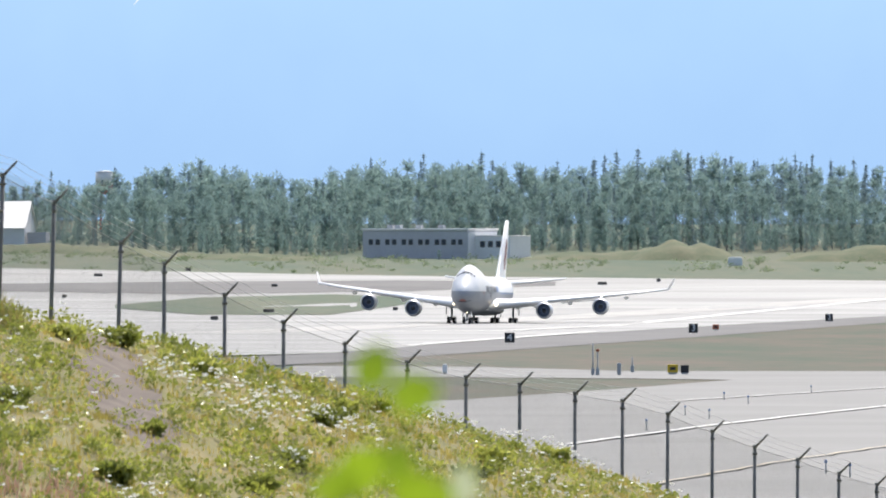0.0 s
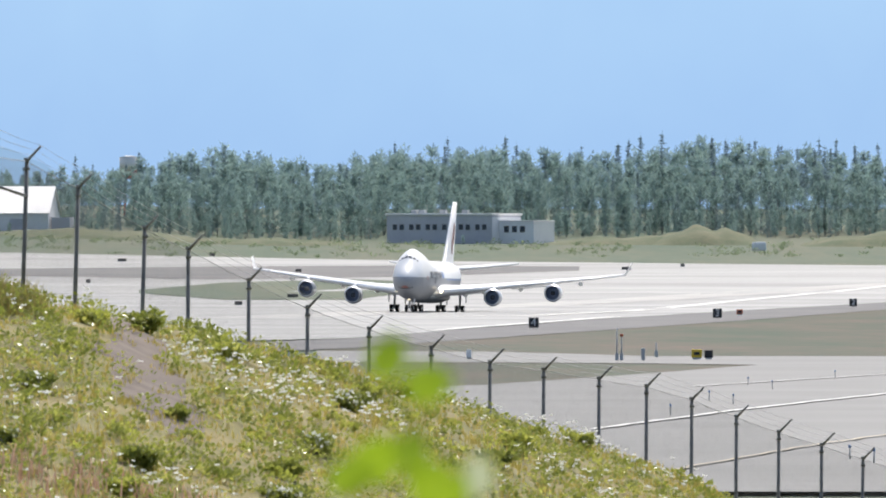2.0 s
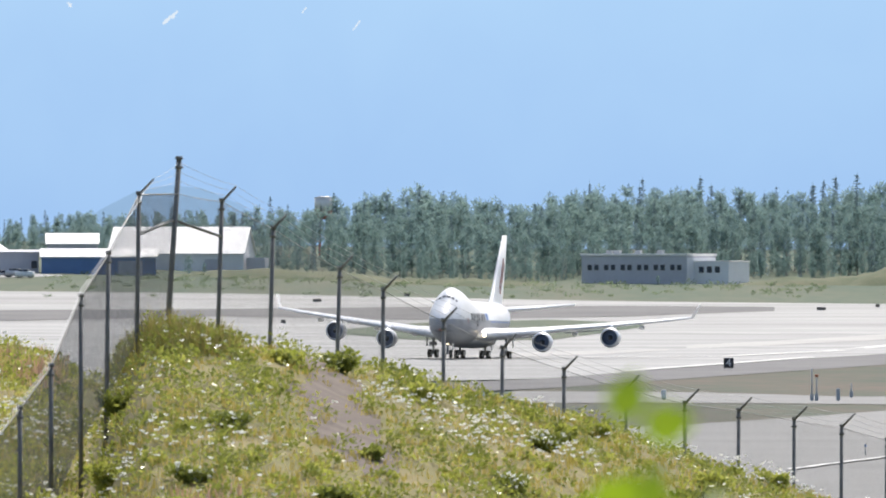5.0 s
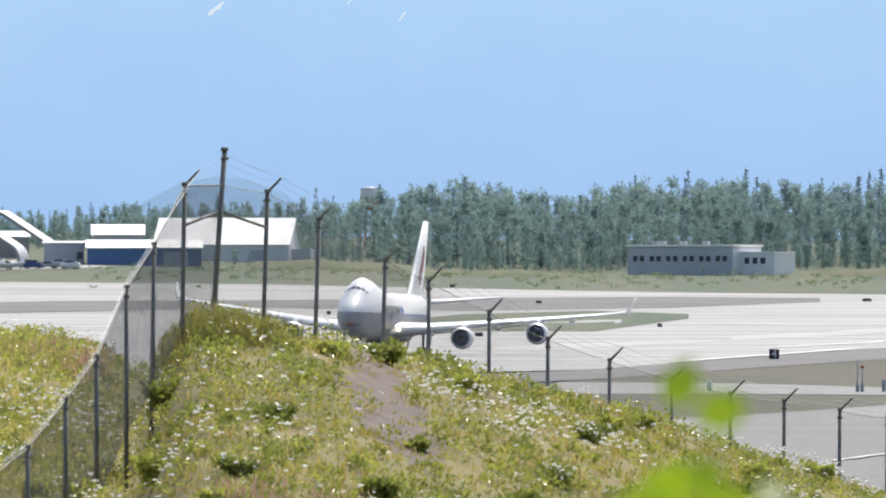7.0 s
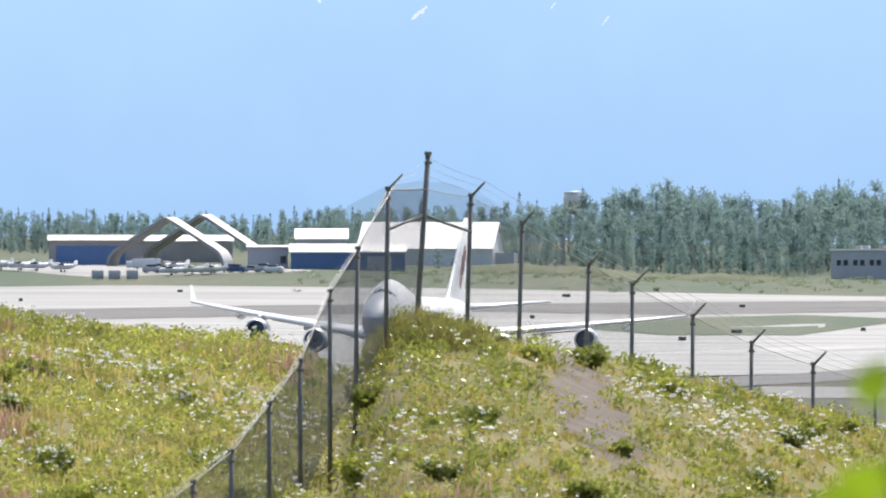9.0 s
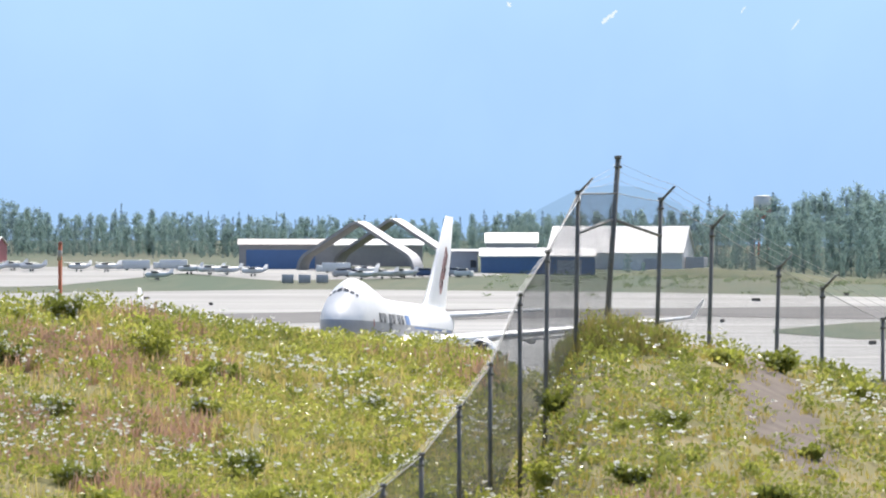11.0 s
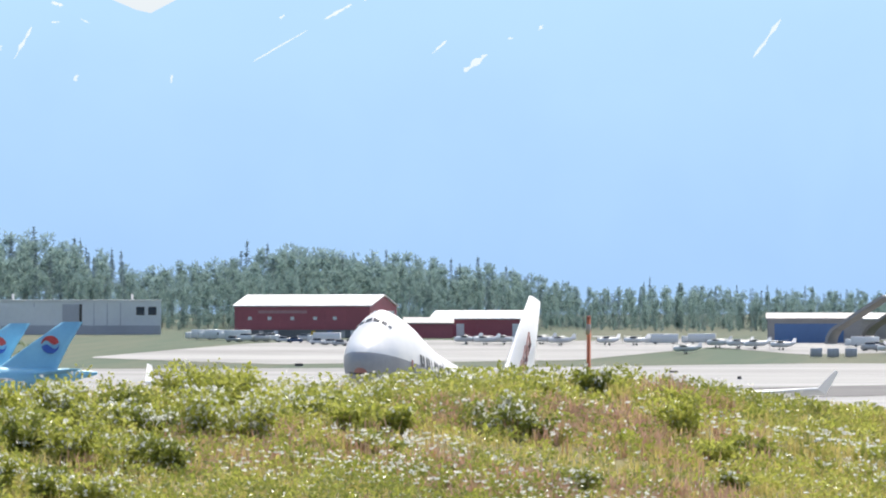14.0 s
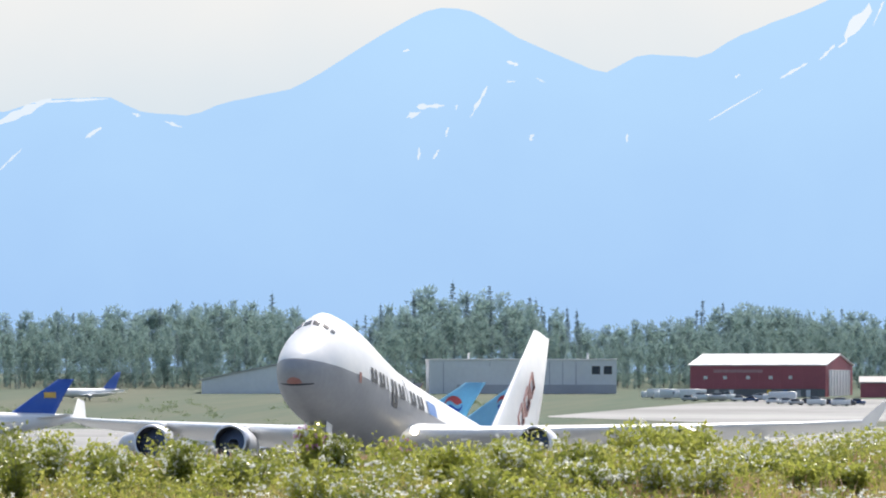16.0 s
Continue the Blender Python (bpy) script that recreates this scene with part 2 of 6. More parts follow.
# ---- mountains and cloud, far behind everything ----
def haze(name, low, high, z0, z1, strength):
    """A plain glow graded by height; backdrops have the summer haze painted in."""
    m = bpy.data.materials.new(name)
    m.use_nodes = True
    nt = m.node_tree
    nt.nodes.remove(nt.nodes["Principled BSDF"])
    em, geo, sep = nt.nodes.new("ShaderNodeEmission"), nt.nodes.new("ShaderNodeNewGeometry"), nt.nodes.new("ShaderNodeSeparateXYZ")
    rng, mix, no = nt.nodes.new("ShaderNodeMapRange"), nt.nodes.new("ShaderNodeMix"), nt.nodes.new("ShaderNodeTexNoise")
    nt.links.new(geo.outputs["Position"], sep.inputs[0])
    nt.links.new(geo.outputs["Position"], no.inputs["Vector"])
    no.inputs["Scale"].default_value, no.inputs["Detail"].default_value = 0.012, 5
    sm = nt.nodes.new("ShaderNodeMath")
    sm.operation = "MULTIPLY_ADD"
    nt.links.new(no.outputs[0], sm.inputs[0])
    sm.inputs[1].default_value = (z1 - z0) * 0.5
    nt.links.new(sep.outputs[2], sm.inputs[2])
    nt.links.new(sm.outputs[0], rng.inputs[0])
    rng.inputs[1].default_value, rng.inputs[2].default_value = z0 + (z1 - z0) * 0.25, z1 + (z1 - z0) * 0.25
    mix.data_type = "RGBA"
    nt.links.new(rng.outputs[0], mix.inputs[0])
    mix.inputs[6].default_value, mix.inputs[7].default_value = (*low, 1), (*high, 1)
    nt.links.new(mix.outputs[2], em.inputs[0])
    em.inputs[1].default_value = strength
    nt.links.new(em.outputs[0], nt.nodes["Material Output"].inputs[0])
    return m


# haze over the mountains and sun on the snow are painted into these glows
HAZE = haze("painted_haze_mountain", (0.325, 0.51, 0.80), (0.42, 0.63, 0.87), 30, 190, 0.90)
HILL_HAZE = haze("painted_haze_hill", (0.28, 0.44, 0.67), (0.34, 0.53, 0.78), 0, 80, 0.80)
CLOUD = haze("bright_cloud", (0.64, 0.74, 0.82), (0.88, 0.87, 0.85), 120, 210, 0.80)
SNOW = haze("glowing_snow", (0.62, 0.74, 0.87), (0.80, 0.85, 0.90), 60, 190, 0.86)


def ridge(name, d, tops, base, material, label, category, jag=0.0, n=400):
    """A mountain wall at distance d whose skyline passes the (azimuth, slope) of tops."""
    aa = np.linspace(tops[0][0], tops[-1][0], n)
    top = np.interp(aa, [p[0] for p in tops], [p[1] for p in tops])
    P = np.zeros((14, n, 3))
    for i, w in enumerate(np.linspace(0, 1, 14)):
        for k, a in enumerate(aa):
            f = noise.noise((a * 2.2, 3.1, 0)) + 0.5 * noise.noise((a * 6.1, 1.7, 0)) + 0.25 * noise.noise((a * 15, 0.3, 0))
            dd = d - 160 * (1 - w) + 60 * f * (1 - w)
            t = EYE_Z + d * (top[k] + jag * f)
            P[i, k] = (dd * math.sin(radians(a)), dd * math.cos(radians(a)), base + (t - base) * w)
    return structure(name, grid_mesh(name, P, material), label, category)


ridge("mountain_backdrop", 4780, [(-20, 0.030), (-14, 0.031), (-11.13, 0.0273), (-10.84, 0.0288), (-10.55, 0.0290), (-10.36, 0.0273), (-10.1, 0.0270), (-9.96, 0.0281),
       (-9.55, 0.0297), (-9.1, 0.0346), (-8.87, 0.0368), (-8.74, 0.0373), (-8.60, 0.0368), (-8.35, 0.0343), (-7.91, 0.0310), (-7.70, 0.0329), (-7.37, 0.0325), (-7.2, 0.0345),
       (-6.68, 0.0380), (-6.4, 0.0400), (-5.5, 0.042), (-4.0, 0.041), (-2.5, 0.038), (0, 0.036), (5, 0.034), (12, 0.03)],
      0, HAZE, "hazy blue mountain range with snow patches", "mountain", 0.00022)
ridge("cloud_backdrop", 4960, [(-40, 0.16), (-10, 0.16), (20, 0.16)], 0, CLOUD, "pale grey-white cloud bank over the mountains", "cloud", n=80)
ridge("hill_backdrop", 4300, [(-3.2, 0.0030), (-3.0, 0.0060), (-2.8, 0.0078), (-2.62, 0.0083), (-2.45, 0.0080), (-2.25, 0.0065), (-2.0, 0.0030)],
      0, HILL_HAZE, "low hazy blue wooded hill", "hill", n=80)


def snow_patch(az, e, length, width, lean, seed):
    """A wandering streak of old snow in a gully: az degrees, slope e, size in metres."""
    random.seed(seed)
    n, d = 9, 4600
    c = Vector((d * math.sin(radians(az)), d * math.cos(radians(az)), EYE_Z + d * e))
    r = Vector((math.cos(radians(az)), -math.sin(radians(az)), 0))
    v = []
    for i in range(n):
        s = i / (n - 1) - 0.5
        w = width * (0.25 + random.random()) * math.sqrt(max(0.02, 1 - 4 * s * s)) / 2
        mid = c + r * (s * length * math.cos(lean) + random.uniform(-.2, .2) * width) + Vector((0, 0, s * length * math.sin(lean)))
        nrm = r * -math.sin(lean) + Vector((0, 0, math.cos(lean)))
        v += [mid + nrm * w, mid - nrm * w]
    f = [[2 * i, 2 * i + 1, 2 * i + 3, 2 * i + 2] for i in range(n - 1)]
    return [tuple(p) for p in v], f


sv, sf = [], []
SNOW_WEST = [(-11.01, .0274, 26.6, 4.8, .45), (-10.76, .0285, 33.9, 1.5, .05), (-10.63, .0255, 8.7, 2.2, .6), (-10.4, .0272, 3.4, 1.7, -.4),
             (-10.2, .0263, 7.7, 1.7, -.35), (-11.07, .023, 14.5, 1.0, .75), (-8.96, .0332, 2.9, 1.7, .3), (-8.83, .028, 10.6, 4.4, .05),
             (-8.92, .0272, 7.3, 2.9, .35), (-8.57, .0284, 16.0, 1.9, 1.05), (-8.39, .032, 5.3, 1.9, -.3), (-8.4, .0303, 3.4, 1.2, 0),
             (-8.24, .0304, 4.4, 1.0, -.5), (-8.74, .0256, 4.4, 1.5, 1.3), (-8.8, .0235, 4.8, 1.7, 1.0), (-8.89, .0236, 5.8, 1.2, 1.5),
             (-8.69, .0279, 2.4, 1.2, 1.4), (-8.29, .0251, 2.9, 2.2, 1.3), (-7.78, .025, 3.9, 1.5, 1.55)]
SNOW_EAST = [(-7.2, .0281, 27.1, 1.3, .52), (-6.89, .0313, 13.6, 1.7, .5), (-6.71, .033, 9.7, 1.7, .75), (-6.56, .0355, 23.0, 5.8, .95),
             (-7.19, .0308, 2.4, 1.7, .6), (-6.44, .0366, 12, 1.2, 1.15), (-6.34, .0358, 11, 1.2, 1.2), (-6.35, .028, 8.7, 1.2, .75),
             (-6.16, .0265, 12.4, 3.3, .65), (-5.97, .0288, 1.9, 1.7, 0), (-4.6, .0288, 20.3, 2.2, .95), (-5.81, .0298, 3, 1.5, 1.0),
             (-3.23, .028, 6.3, 2.9, 1.2), (-3.16, .0251, 2.9, 1.9, -.8), (-2.64, .0237, 5.5, 2.0, .8), (-2.6, .0242, 4.5, 2.0, .9),
             (-1.63, .0232, 5.8, 1.0, .9), (-1.91, .0246, 3.4, 1.0, .9)]
for k, (a, e, L, w, lean) in enumerate(SNOW_WEST + SNOW_EAST):
    v, f = snow_patch(a, e, L, w * 0.85, lean, k)
    sf += [[i + len(sv) for i in q] for q in f]
    sv += v
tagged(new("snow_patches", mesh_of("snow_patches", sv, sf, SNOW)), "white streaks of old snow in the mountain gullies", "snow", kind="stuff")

# ---- woods ----
BARK = mat("pale_birch_bark", (0.24, 0.245, 0.24), (0.14, 0.14, 0.135), 0.9, scale=0.5)
# distance haze painted in: both colours are paler and bluer than real foliage
LEAF = mat("hazed_birch_leaves", (0.205, 0.30, 0.30), (0.255, 0.35, 0.305), 0.7, scale=0.05, island=0.7, through=0.58, spec=0.12, gaps=0.44)
NEEDLE = mat("hazed_spruce_needles", (0.135, 0.20, 0.225), (0.17, 0.235, 0.245), 0.7, scale=0.05, island=0.7, through=0.5, spec=0.12, gaps=0.36)


def sprays(c, way, size, rng, width=0.55):
    """Pointed leaf sprays at the centres c that point along way: one triangle each."""
    n = len(c)
    a = way / np.linalg.norm(way, axis=1)[:, None]
    b = np.cross(a, rng.normal(size=(n, 3)))
    b /= np.linalg.norm(b, axis=1)[:, None]
    s = size * rng.uniform(0.6, 1.4, (n, 1))
    v = np.stack([c + a * s, c - a * s * 0.5 + b * s * width, c - a * s * 0.5 - b * s * width], 1).reshape(-1, 3)
    return v, np.arange(3 * n).reshape(n, 3)


def birch(rng, h, low=0.15):
    """A birch from low * h upwards: a tall uneven crown of many small boughs, and a pale trunk."""
    pts, ways = [], []
    slim = rng.uniform(0.8, 1.15)
    for _ in range(int(44 * (1 - low) / 0.78)):
        z = rng.uniform(low, 0.985)
        rad = h * 0.155 * slim * (math.sin(math.pi * min(1, (z - 0.14) / 0.90) ** 0.8) ** 0.75 + 0.04)
        th, q = rng.uniform(0, 6.28), math.sqrt(rng.uniform(0.05, 1))
        c = np.array([math.cos(th) * rad * q, math.sin(th) * rad * q, z * h])
        way = rng.normal(size=(19, 3)) + [0, 0, 0.2]
        way /= np.linalg.norm(way, axis=1)[:, None]
        pts.append(c + way * np.array([1, 1, 0.9]) * h * 0.078 * rng.uniform(0.2, 1.15, (19, 1)))
        ways.append(way + [math.cos(th) * 0.4, math.sin(th) * 0.4, 0.5])
    v, f = sprays(np.concatenate(pts), np.concatenate(ways), h * 0.032, rng)
    t = [(0.17 * math.cos(k * 1.257), 0.17 * math.sin(k * 1.257), 0) for k in range(5)]
    tv = np.array(t + [(p[0] * .4, p[1] * .4, h * 0.8) for p in t])
    tf = np.array([[k, (k + 1) % 5, 5 + k] for k in range(5)] + [[(k + 1) % 5, 5 + (k + 1) % 5, 5 + k] for k in range(5)])
    return v, f, tv, tf


def spruce(rng, h, low=0.10):
    """A narrow spruce: tiers of drooping boughs up to a thin leading shoot."""
    pts, ways, lean = [], [], rng.uniform(0.7, 1.25)
    for z in np.arange(low, 0.985, 0.026):
        r = h * 0.125 * lean * (1 - z) ** 0.85 + 0.10
        for _ in range(int(5 + 13 * (1 - z))):
            th, q = rng.uniform(0, 6.28), rng.uniform(0.25, 1.1)
            pts.append((r * q * math.cos(th), r * q * math.sin(th), h * z - r * q * 0.35 + rng.uniform(-.1, .1)))
            ways.append((math.cos(th), math.sin(th), rng.uniform(-0.6, 0.5)))
    v, f = sprays(np.array(pts), np.array(ways), h * 0.030, rng, 0.5)
    n = len(v)
    v = np.concatenate([v, [(0.14, 0, h * 0.92), (-0.14, 0, h * 0.92), (0, 0, h * 1.04)]])
    f = np.concatenate([f, [[n, n + 1, n + 2]]])
    tv = np.array([(.15, 0, 0), (-.08, .13, 0), (-.08, -.13, 0), (0, 0, h * 0.9)])
    return v, f, tv, np.array([[0, 1, 3], [1, 2, 3], [2, 0, 3]])


def woods(name, spots, label, seed):
    """spots: (x, y, z, height, kind, deep). One mesh of all the trees; deep in the wood the crowns are high."""
    rng = np.random.default_rng(seed)
    kinds = {(0, 0): [birch(rng, 18.0) for _ in range(7)], (1, 0): [spruce(rng, 20.0) for _ in range(6)],
             (0, 1): [birch(rng, 18.0, 0.42) for _ in range(6)], (1, 1): [spruce(rng, 20.0, 0.48) for _ in range(6)]}
    V, Fs, S, n = [], [], [], 0
    for x, y, z, h, kind, deep in spots:
        v, f, tv, tf = kinds[kind, deep][rng.integers(6)]
        th, s = rng.uniform(0, 6.28), h / (18.0 if kind == 0 else 20.0)
        R = np.array([[math.cos(th), -math.sin(th), 0], [math.sin(th), math.cos(th), 0], [0, 0, 1]]) * s
        for vv, ff, slot in ((v, f, kind), (tv, tf, 2)):
            V.append(vv @ R.T + (x, y, z))
            Fs.append(ff + n)
            S.append(np.full(len(ff), slot))
            n += len(vv)
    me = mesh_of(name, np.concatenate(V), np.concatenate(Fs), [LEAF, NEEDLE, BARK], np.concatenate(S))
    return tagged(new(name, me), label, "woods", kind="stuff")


def lone_tree(az, d, h, label, seed):
    rng_ = np.random.default_rng(seed)
    v, f, tv, tf = birch(rng_, h)
    t = thing("tree", label, "tree", at=spot(az, d, -0.2))
    part("trunk", mesh_of("trunk", tv, tf, BARK), None, t)
    part("crown", mesh_of("crown", v - [0, 0, h * 0.12], f, LEAF), None, t)


for k, (a_, d_, h_) in enumerate(((-2.525, 3090, 7.0), (-2.44, 3085, 4.5), (-0.02, 3068, 3.5), (-2.62, 3100, 4.0), (-7.55, 3215, 4.2), (1.42, 3100, 6.0), (-2.1, 3095, 3.5), (-1.98, 3100, 4.5))):
    lone_tree(a_, d_, h_, "small round-crowned green tree before the buildings", 40 + k)

# azimuth, slope of the tree tops, share of spruces, distance of the front row, rows of trees
WEST_EDGE = [(-13.0, .0095, .3, 3330, 6), (-11.3, .0077, .3, 3330, 6), (-10.4, .0085, .15, 3330, 6), (-9.6, .0090, .15, 3330, 6), (-9.35, .0062, .3, 3330, 5), (-9.05, .0085, .3, 3330, 6),
        (-8.9, .0098, .5, 3330, 6), (-8.3, .0094, .6, 3330, 6), (-7.95, .0068, .4, 3330, 5), (-7.6, .0075, .3, 3330, 5), (-7.1, .0089, .15, 3330, 6), (-6.5, .0078, .3, 3330, 5), (-6.0, .0070, .5, 3330, 5)]
EAST_EDGE = [(-5.55, .0053, .5, 3330, 5), (-5.13, .0055, .4, 3300, 5), (-4.7, .0053, .4, 3300, 5), (-3.6, .0048, .5, 3300, 4), (-3.1, .0054, .4, 3300, 4), (-2.6, .0055, .4, 3280, 4), (-1.9, .0058, .5, 3200, 5),
        (-1.3, .0073, .15, 3130, 6), (-0.75, .0058, .25, 3130, 6), (-0.45, .0072, .15, 3160, 6), (0.35, .0073, .35, 3180, 6), (0.7, .0069, .5, 3180, 6), (1.3, .0079, .6, 3180, 6), (2.0, .0072, .6, 3180, 6), (2.4, .0064, .6, 3180, 6), (5, .006, .5, 3180, 6)]
EDGE = WEST_EDGE + EAST_EDGE
EA = [e[0] for e in EDGE]
rng = np.random.default_rng(5)
spots = []
for row in range(-1, 6):
    for a in np.arange(-12.6, 3.6, 0.066):
        a = a + rng.uniform(-0.025, 0.025)
        top, share, d0, rows = [float(np.interp(a, EA, [e[i] for e in EDGE])) for i in (1, 2, 3, 4)]
        rows = min(6, rows + 1)
        if row >= rows:
            continue
        d = d0 + row * 26 + rng.uniform(-10, 10)
        x, y = d * math.sin(radians(a)), d * math.cos(radians(a))
        z = float(ground_z(x, y))
        full = EYE_Z + d * top - z
        frac = 0.3 if row < 0 else (0.62, 0.72, 0.8, 0.88, 0.94, 1.0)[int(row + 6 - rows) if row + 6 - rows < 6 else 5]
        kind = 1 if rng.random() < share * (0.3 if row < 2 else 0.85) else 0
        h = max(4.0, full * frac * rng.uniform(0.92, 1.05))
        if kind == 1:
            h *= rng.uniform(1.02, 1.24) if row < 3 else rng.uniform(1.08, 1.32)
        else:
            h *= 1.10
        spots.append((x, y, z - 0.3, h, kind, 1 if row > 1 else 0))
# low young growth that closes the wood's edge
for a in np.arange(-12.4, 3.4, 0.065):
    a = a + rng.uniform(-0.015, 0.015)
    top, share, d0 = [float(np.interp(a, EA, [e[i] for e in EDGE])) for i in (1, 2, 3)]
    d = d0 - 20 + rng.uniform(-8, 130)
    x, y = d * math.sin(radians(a)), d * math.cos(radians(a))
    z = float(ground_z(x, y))
    spots.append((x, y, z - 0.5, max(4.5, (EYE_Z + d * top - z) * rng.uniform(0.25, 0.62)), 1 if rng.random() < share * 0.4 else 0, 0))
for a in np.arange(-6.4, -2.2, 0.028):
    top = float(np.interp(a, EA, [e[1] for e in EDGE]))
    d = 3300 + rng.uniform(0, 110)
    x, y = d * math.sin(radians(a)), d * math.cos(radians(a))
    z = float(ground_z(x, y))
    spots.append((x, y, z - 0.5, max(4.5, (EYE_Z + d * top - z) * rng.uniform(0.55, 0.95)), 1 if rng.random() < 0.3 else 0, 0))
# low scrub along the far edge of the field
pts, ways = [], []
for _ in range(900):
    a, d = rng.uniform(-11.5, 3.2), rng.triangular(2800, 3030, 3120)
    if -8.4 < a < -3.3 or noise.noise((a * 2.3, d * 0.012, 4.0)) < -0.05:
        continue
    x, y = d * math.sin(radians(a)), d * math.cos(radians(a))
    hh, w = rng.uniform(0.5, 1.7), rng.uniform(0.8, 2.6)
    way = rng.normal(size=(26, 3)) * [1, 1, 0.5] + [0, 0, 0.35]
    pts.append(np.array([x, y, float(ground_z(x, y)) + hh * 0.4]) + way * [w * 0.5, w * 0.5, hh * 0.5])
    ways.append(way + [0, 0, 0.6])
SCRUB = mat("grey_green_scrub", (0.17, 0.23, 0.14), (0.25, 0.30, 0.17), 0.7, scale=0.05, island=0.6, through=0.55, spec=0.2, gaps=0.3)
v, f = sprays(np.concatenate(pts), np.concatenate(ways), 0.42, rng)
tagged(new("field_scrub", mesh_of("field_scrub", v, f, SCRUB)), "low grey-green scrub along the airfield's far edge", "scrub", kind="stuff")
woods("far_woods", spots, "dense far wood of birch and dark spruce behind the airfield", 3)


# ---- the cargo jet ----
PSI = 6.748
RUN = (1901.07, -56.056, -1.0515, 0.0092)
LATERAL = -217.84
FUS = [(0.0, 4.95, 5.05, 0.05), (0.25, 4.3, 5.7, 0.62), (0.8, 3.72, 6.35, 1.12), (1.8, 3.12, 7.1, 1.68), (3.0, 2.68, 7.85, 2.1), (4.0, 2.45, 8.6, 2.36),
       (4.9, 2.3, 9.45, 2.55), (6.0, 2.15, 10.05, 2.68), (8.0, 2.02, 10.40, 2.92), (11, 1.95, 10.45, 3.12), (14, 1.95, 10.25, 3.14), (17.5, 1.95, 9.65, 3.16),
       (21, 1.95, 8.95, 3.18), (25, 1.95, 8.60, 3.25), (34, 1.95, 8.50, 3.25), (46, 2.0, 8.50, 3.22), (51, 2.4, 8.5, 3.1), (56, 3.2, 8.45, 2.75), (61, 4.3, 8.3, 2.1),
       (65.5, 5.5, 8.0, 1.3), (68.6, 6.5, 7.6, 0.5)]


def lobe(t):
    """How egg-shaped the upper half is: more under the hump."""
    return float(np.interp(t, (6.5, 8.5, 9.6), (0.95, 1.0, 1.38)))


BELLY_Z = 5.75


def fuselage_mesh():
    xs = np.concatenate([[0, 0.1, 0.25, 0.5, 0.8, 1.2, 1.8], np.linspace(2.4, 24, 37), np.linspace(26, 68.6, 28)])
    cols = [np.interp(xs, [p[0] for p in FUS], [p[i] for p in FUS]) for i in (1, 2, 3)]
    for c in cols:
        c[8:-1] = np.convolve(c, [0.25, 0.5, 0.25], "same")[8:-1]
    seg = 40
    v, f, slot = [], [], []
    for x, b, t, w in zip(xs, *cols):
        zc = b + (min(t, 8.5 if x > 3.5 else t) - b) * 0.5
        for k in range(seg):
            th = 2 * math.pi * k / seg
            c, s = math.cos(th), math.sin(th)
            if s >= 0:
                y, z = w * math.copysign(abs(c) ** lobe(t), c), zc + (t - zc) * s ** 0.95
            else:
                y, z = w * c, zc + (zc - b) * s
            v.append((x - 33, y, z))
    for i in range(len(xs) - 1):
        for k in range(seg):
            f.append([i * seg + k, i * seg + (k + 1) % seg, (i + 1) * seg + (k + 1) % seg, (i + 1) * seg + k])
    f.append(list(range(seg - 1, -1, -1)))
    f.append([(len(xs) - 1) * seg + k for k in range(seg)])
    me = mesh_of("fuselage", v, f, [WHITE, BELLY], smooth=True)
    # grey belly below one level line: livery paint, darkened further for the hull's shade
    bm = bmesh.new()
    bm.from_mesh(me)
    bmesh.ops.bisect_plane(bm, geom=bm.verts[:] + bm.edges[:] + bm.faces[:], plane_co=(0, 0, BELLY_Z), plane_no=(0, 0, 1))
    for q in bm.faces:
        q.material_index = 1 if q.calc_center_median().z < BELLY_Z else 0
        q.smooth = True
    bm.to_mesh(me)
    bm.free()
    return me


AIRFOIL = [(0, 0), (.01, .017), (.05, .04), (.15, .062), (.3, .07), (.5, .06), (.7, .04), (.85, .02), (1, .002),
           (1, -.002), (.85, -.008), (.7, -.016), (.5, -.03), (.3, -.042), (.15, -.04), (.05, -.026), (.01, -.013)]


def foil_mesh(name, sections, material, upright=False):
    """sections: (span, leading edge x, chord, height, thickness factor)."""
    v, f, m = [], [], len(AIRFOIL)
    for s, le, ch, h, th in sections:
        for a, t in AIRFOIL:
            v.append((le + a * ch, t * ch * th, s) if upright else (le + a * ch, s, h + t * ch * th))
    for i in range(len(sections) - 1):
        for k in range(m):
            f.append([i * m + k, i * m + (k + 1) % m, (i + 1) * m + (k + 1) % m, (i + 1) * m + k])
    f += [list(range(m)), [(len(sections) - 1) * m + k for k in range(m)]]
    return mesh_of(name, v, f, material, smooth=True)


